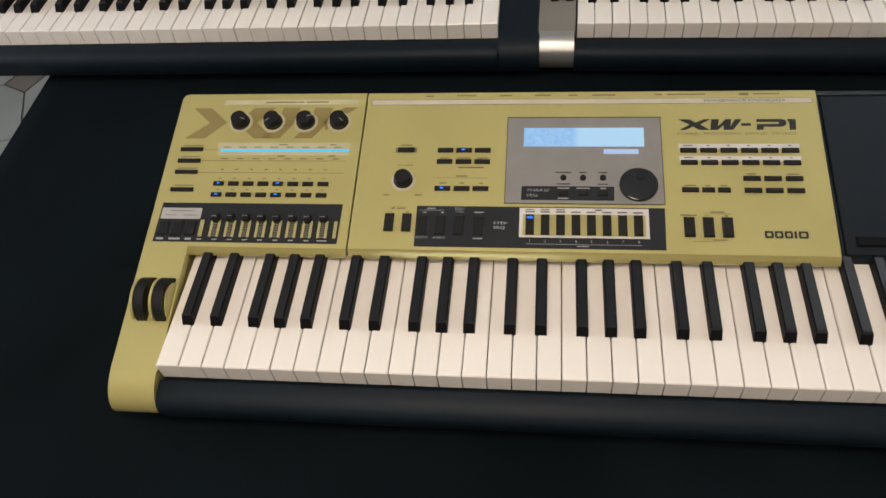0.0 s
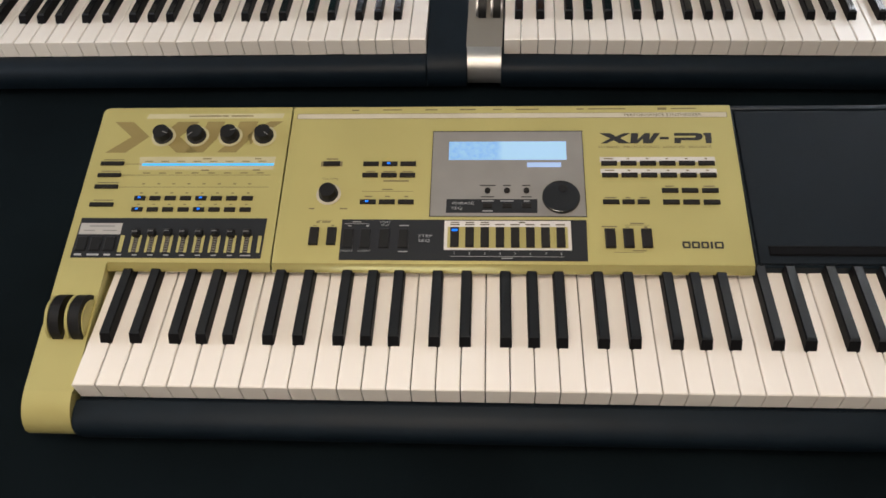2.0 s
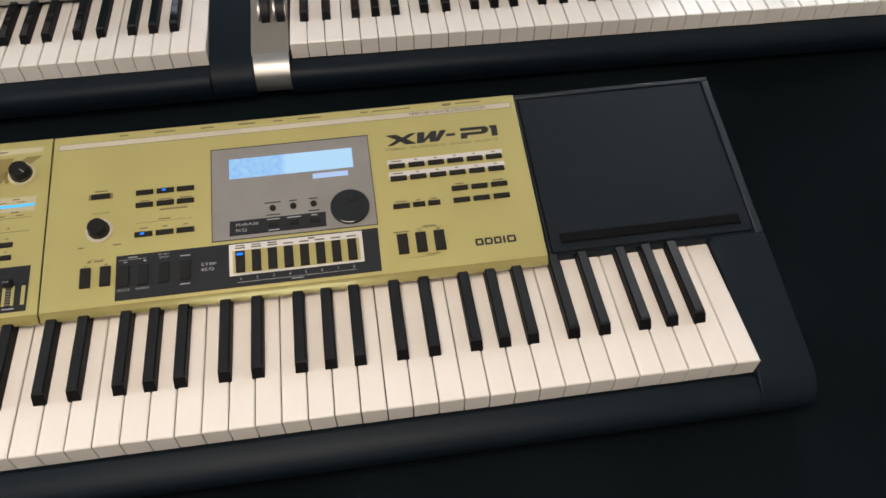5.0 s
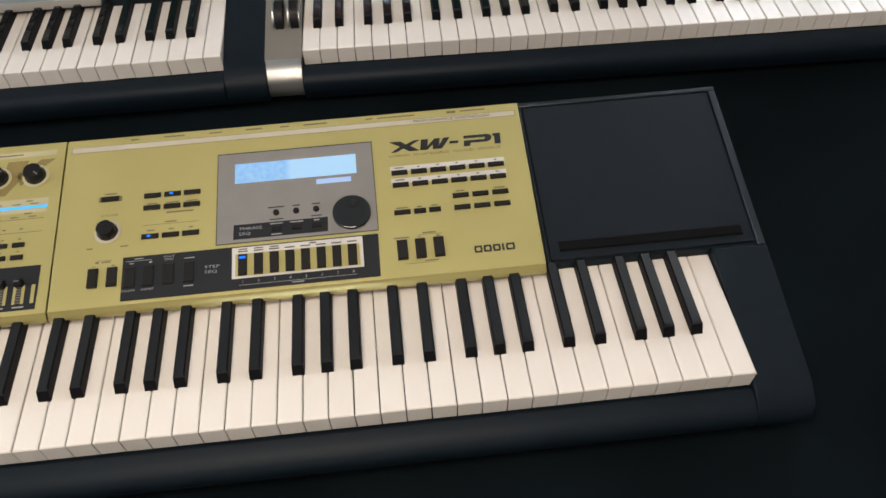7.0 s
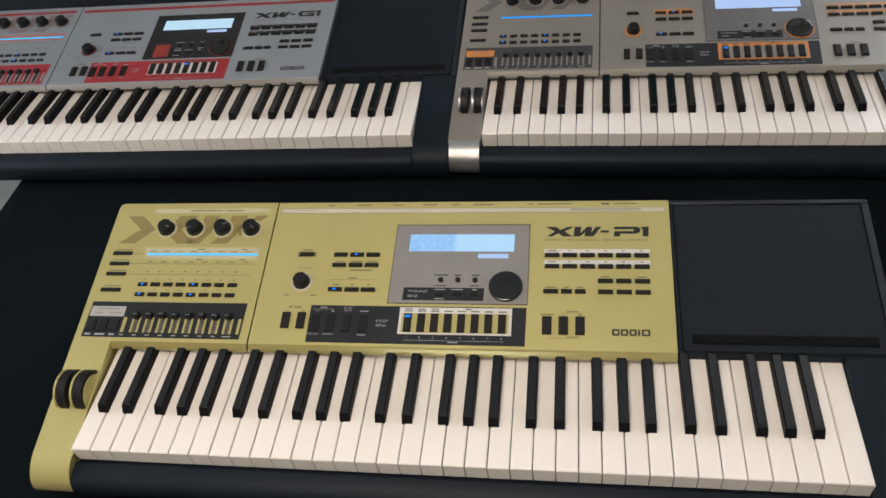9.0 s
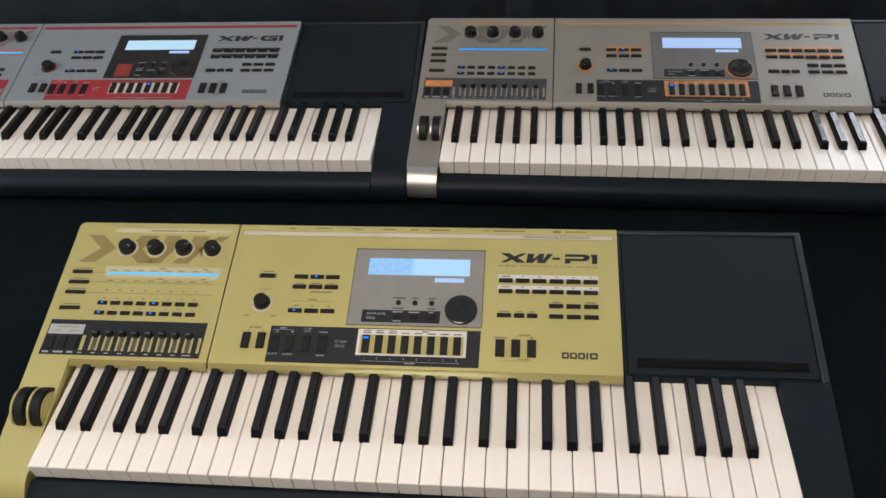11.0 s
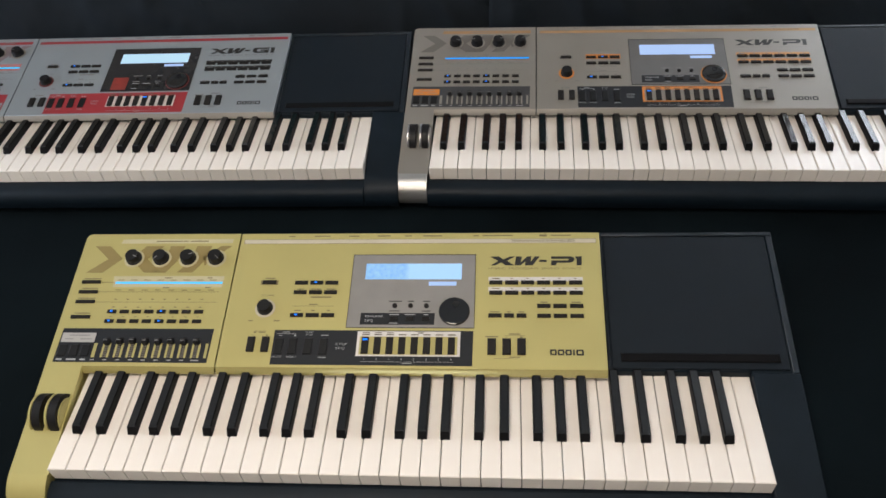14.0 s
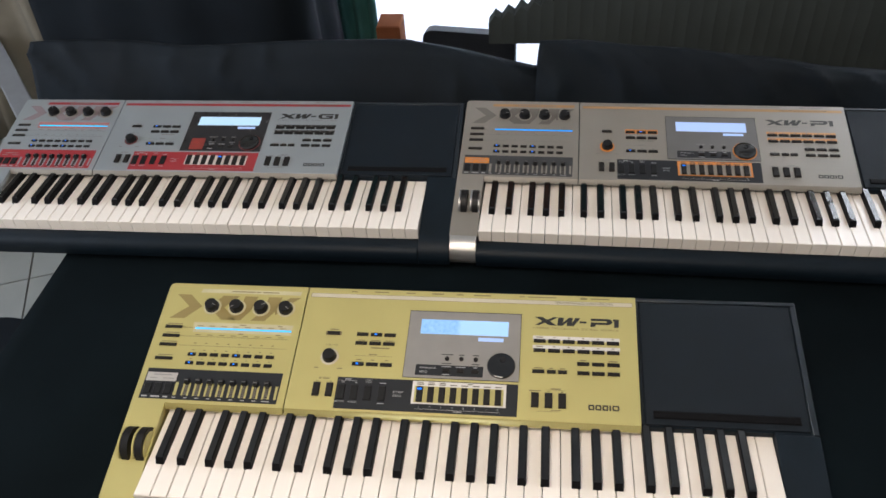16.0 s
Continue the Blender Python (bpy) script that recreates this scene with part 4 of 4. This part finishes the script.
west = join(box_data(X0 - TH, X0, Y0 - TH, -0.5, 0, ZC), box_data(X0 - TH, X0, 0.9, Y1 + TH, 0, ZC), box_data(X0 - TH, X0, -0.5, 0.9, 0, 0.9), box_data(X0 - TH, X0, -0.5, 0.9, 2.2, ZC))
setting("wall_west", west, WALL, "cream painted wall with an opening for the added window")
setting("wall_east", box_data(X1, X1 + TH, Y0 - TH, Y1 + TH, 0, ZC), WALL, "cream painted wall")
setting("ceiling", box_data(X0 - TH, X1 + TH, Y0 - TH, Y1 + TH, ZC, ZC + TH), CEIL, "white painted ceiling", "ceiling")
floor = setting("floor", box_data(X0 - TH, X1 + TH, Y0 - TH, Y1 + TH, -0.1, -0.003), GROUT, "white octagonal floor tiles with taupe inlays", "floor")
ground = setting("ground", box_data(-60, 60, Y1 + TH, 80, -0.3, -0.12), mat("outside_paving", (0.3, 0.3, 0.28), 0.8), "pale paving outside the window", "ground")

for nm, (a, b, z0, z1) in (("window_1", (-0.28, 0.94, 0.0, 2.1)), ("window_2", (1.74, 2.94, 0.9, 2.86))):
    w = tagged(new(nm), "white framed window with bright daylight behind", "window", kind="structure")
    t = 0.05
    mid = (a + b) / 2
    fr = join(box_data(a, a + t, Y1 + 0.06, Y1 + 0.11, z0, z1), box_data(b - t, b, Y1 + 0.06, Y1 + 0.11, z0, z1), box_data(a + t, b - t, Y1 + 0.06, Y1 + 0.11, z1 - t, z1),
              box_data(a + t, b - t, Y1 + 0.06, Y1 + 0.11, z0, z0 + t), box_data(mid - t / 2, mid + t / 2, Y1 + 0.06, Y1 + 0.11, z0 + t, z1 - t))
    part("window_frame", mesh("window_frame", *fr, WHITE_WOOD), w)
    # crossbars added to break up this window's reflection on the black keys
    if nm == "window_2":
        for k in range(1, 4):
            zb = z0 + (z1 - z0) * k / 4
            part("glazing_bar", mesh("glazing_bar", *join(box_data(a + t, mid - t / 2, Y1 + 0.065, Y1 + 0.082, zb - 0.02, zb + 0.02), box_data(mid + t / 2, b - t, Y1 + 0.065, Y1 + 0.082, zb - 0.02, zb + 0.02)), WHITE_WOOD), w)
    for p0, p1 in ((a + t, mid - t / 2), (mid + t / 2, b - t)):
        pane = part("pane", mesh("pane", *box_data(p0, p1, Y1 + 0.083, Y1 + 0.087, z0 + t, z1 - t), GLASS), w)
        pane.visible_shadow = False

# unseen window, added around the cool side fill
w3 = tagged(new("added_side_window"), "white framed window with bright daylight behind", "window", kind="structure")
xw = X0 - 0.10
part("window_frame", mesh("window_frame", *join(box_data(xw, xw + 0.04, -0.5, -0.45, 0.9, 2.2), box_data(xw, xw + 0.04, 0.85, 0.9, 0.9, 2.2), box_data(xw, xw + 0.04, -0.45, 0.85, 0.9, 0.95), box_data(xw, xw + 0.04, -0.45, 0.85, 2.15, 2.2)), WHITE_WOOD), w3)
pane = part("pane", mesh("pane", *box_data(xw + 0.015, xw + 0.02, -0.45, 0.85, 0.95, 2.15), GLASS), w3)
pane.visible_shadow = False

# unseen door, built only to hold the south fill light
door = tagged(new("added_door"), "unseen glazed door added around a front fill light", "door", kind="structure")
a, b, yd = -0.42, 0.52, Y0 - 0.10
part("door_frame", mesh("door_frame", *join(box_data(a, a + 0.06, yd, yd + 0.04, 0, 2.05), box_data(b - 0.06, b, yd, yd + 0.04, 0, 2.05), box_data(a + 0.06, b - 0.06, yd, yd + 0.04, 1.98, 2.05), box_data(a + 0.06, b - 0.06, yd, yd + 0.04, 0, 0.07)), WHITE_WOOD), door)
pane = part("pane", mesh("pane", *box_data(a + 0.06, b - 0.06, yd + 0.015, yd + 0.02, 0.07, 1.98), GLASS), door)
pane.visible_shadow = False

# fixtures built around the two added lamps, out of view
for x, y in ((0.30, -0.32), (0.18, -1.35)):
    fixture = tagged(new("unseen_ceiling_lamp"), "unseen round ceiling lamp, added for warm light and highlights", "lamp", "ceiling lamps")
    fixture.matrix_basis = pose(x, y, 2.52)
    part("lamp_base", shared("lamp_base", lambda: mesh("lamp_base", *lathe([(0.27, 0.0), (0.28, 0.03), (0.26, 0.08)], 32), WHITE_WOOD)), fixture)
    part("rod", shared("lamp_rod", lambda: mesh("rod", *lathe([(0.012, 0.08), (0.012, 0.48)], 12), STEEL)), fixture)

# floor tiles: octagons with small squares at every other crossing, the whole pattern turned
PITCH, DOT, TURN_F = 0.275, 0.0635, radians(21)
ORG = Vector((-1.160, 1.490))
ca, sa = math.cos(TURN_F), math.sin(TURN_F)
square_me = mesh("inlay", *slab([(DOT - 0.004, 0), (0, DOT - 0.004), (-DOT + 0.004, 0), (0, -DOT + 0.004)], -0.004, 0.0), TILE_DOT)


def tile_mesh(corners):
    gp, pts = 0.003, []
    h = PITCH / 2 - gp
    for sx, sy, c in ((1, 1, corners[0]), (-1, 1, corners[1]), (-1, -1, corners[2]), (1, -1, corners[3])):
        if c:
            two = [(sx * h, sy * (PITCH / 2 - DOT - gp)), (sx * (PITCH / 2 - DOT - gp), sy * h)]
            pts += two if sx * sy > 0 else two[::-1]
        else:
            pts.append((sx * h, sy * h))
    return mesh("tile", *slab(pts, -0.004, 0.0005), TILE)


TILE_ME = [tile_mesh((1, 0, 1, 0)), tile_mesh((0, 1, 0, 1))]
for i in range(-8, 9):
    for j in range(-14, 8):
        px, py = ORG.x + ca * i * PITCH - sa * j * PITCH, ORG.y + sa * i * PITCH + ca * j * PITCH
        cx, cy = px + (ca - sa) * PITCH / 2, py + (sa + ca) * PITCH / 2
        if X0 + 0.02 < px < 0.8 and -0.9 < py < Y1 - 0.02 and (i + j) % 2 == 0:
            part("inlay", square_me, floor, pose(px, py, 0, 0, 0, 21))
        if X0 + 0.2 < cx < 0.8 and -0.9 < cy < Y1 - 0.2:
            part("tile", TILE_ME[(i + j) % 2], floor, pose(cx, cy, 0, 0, 0, 21))
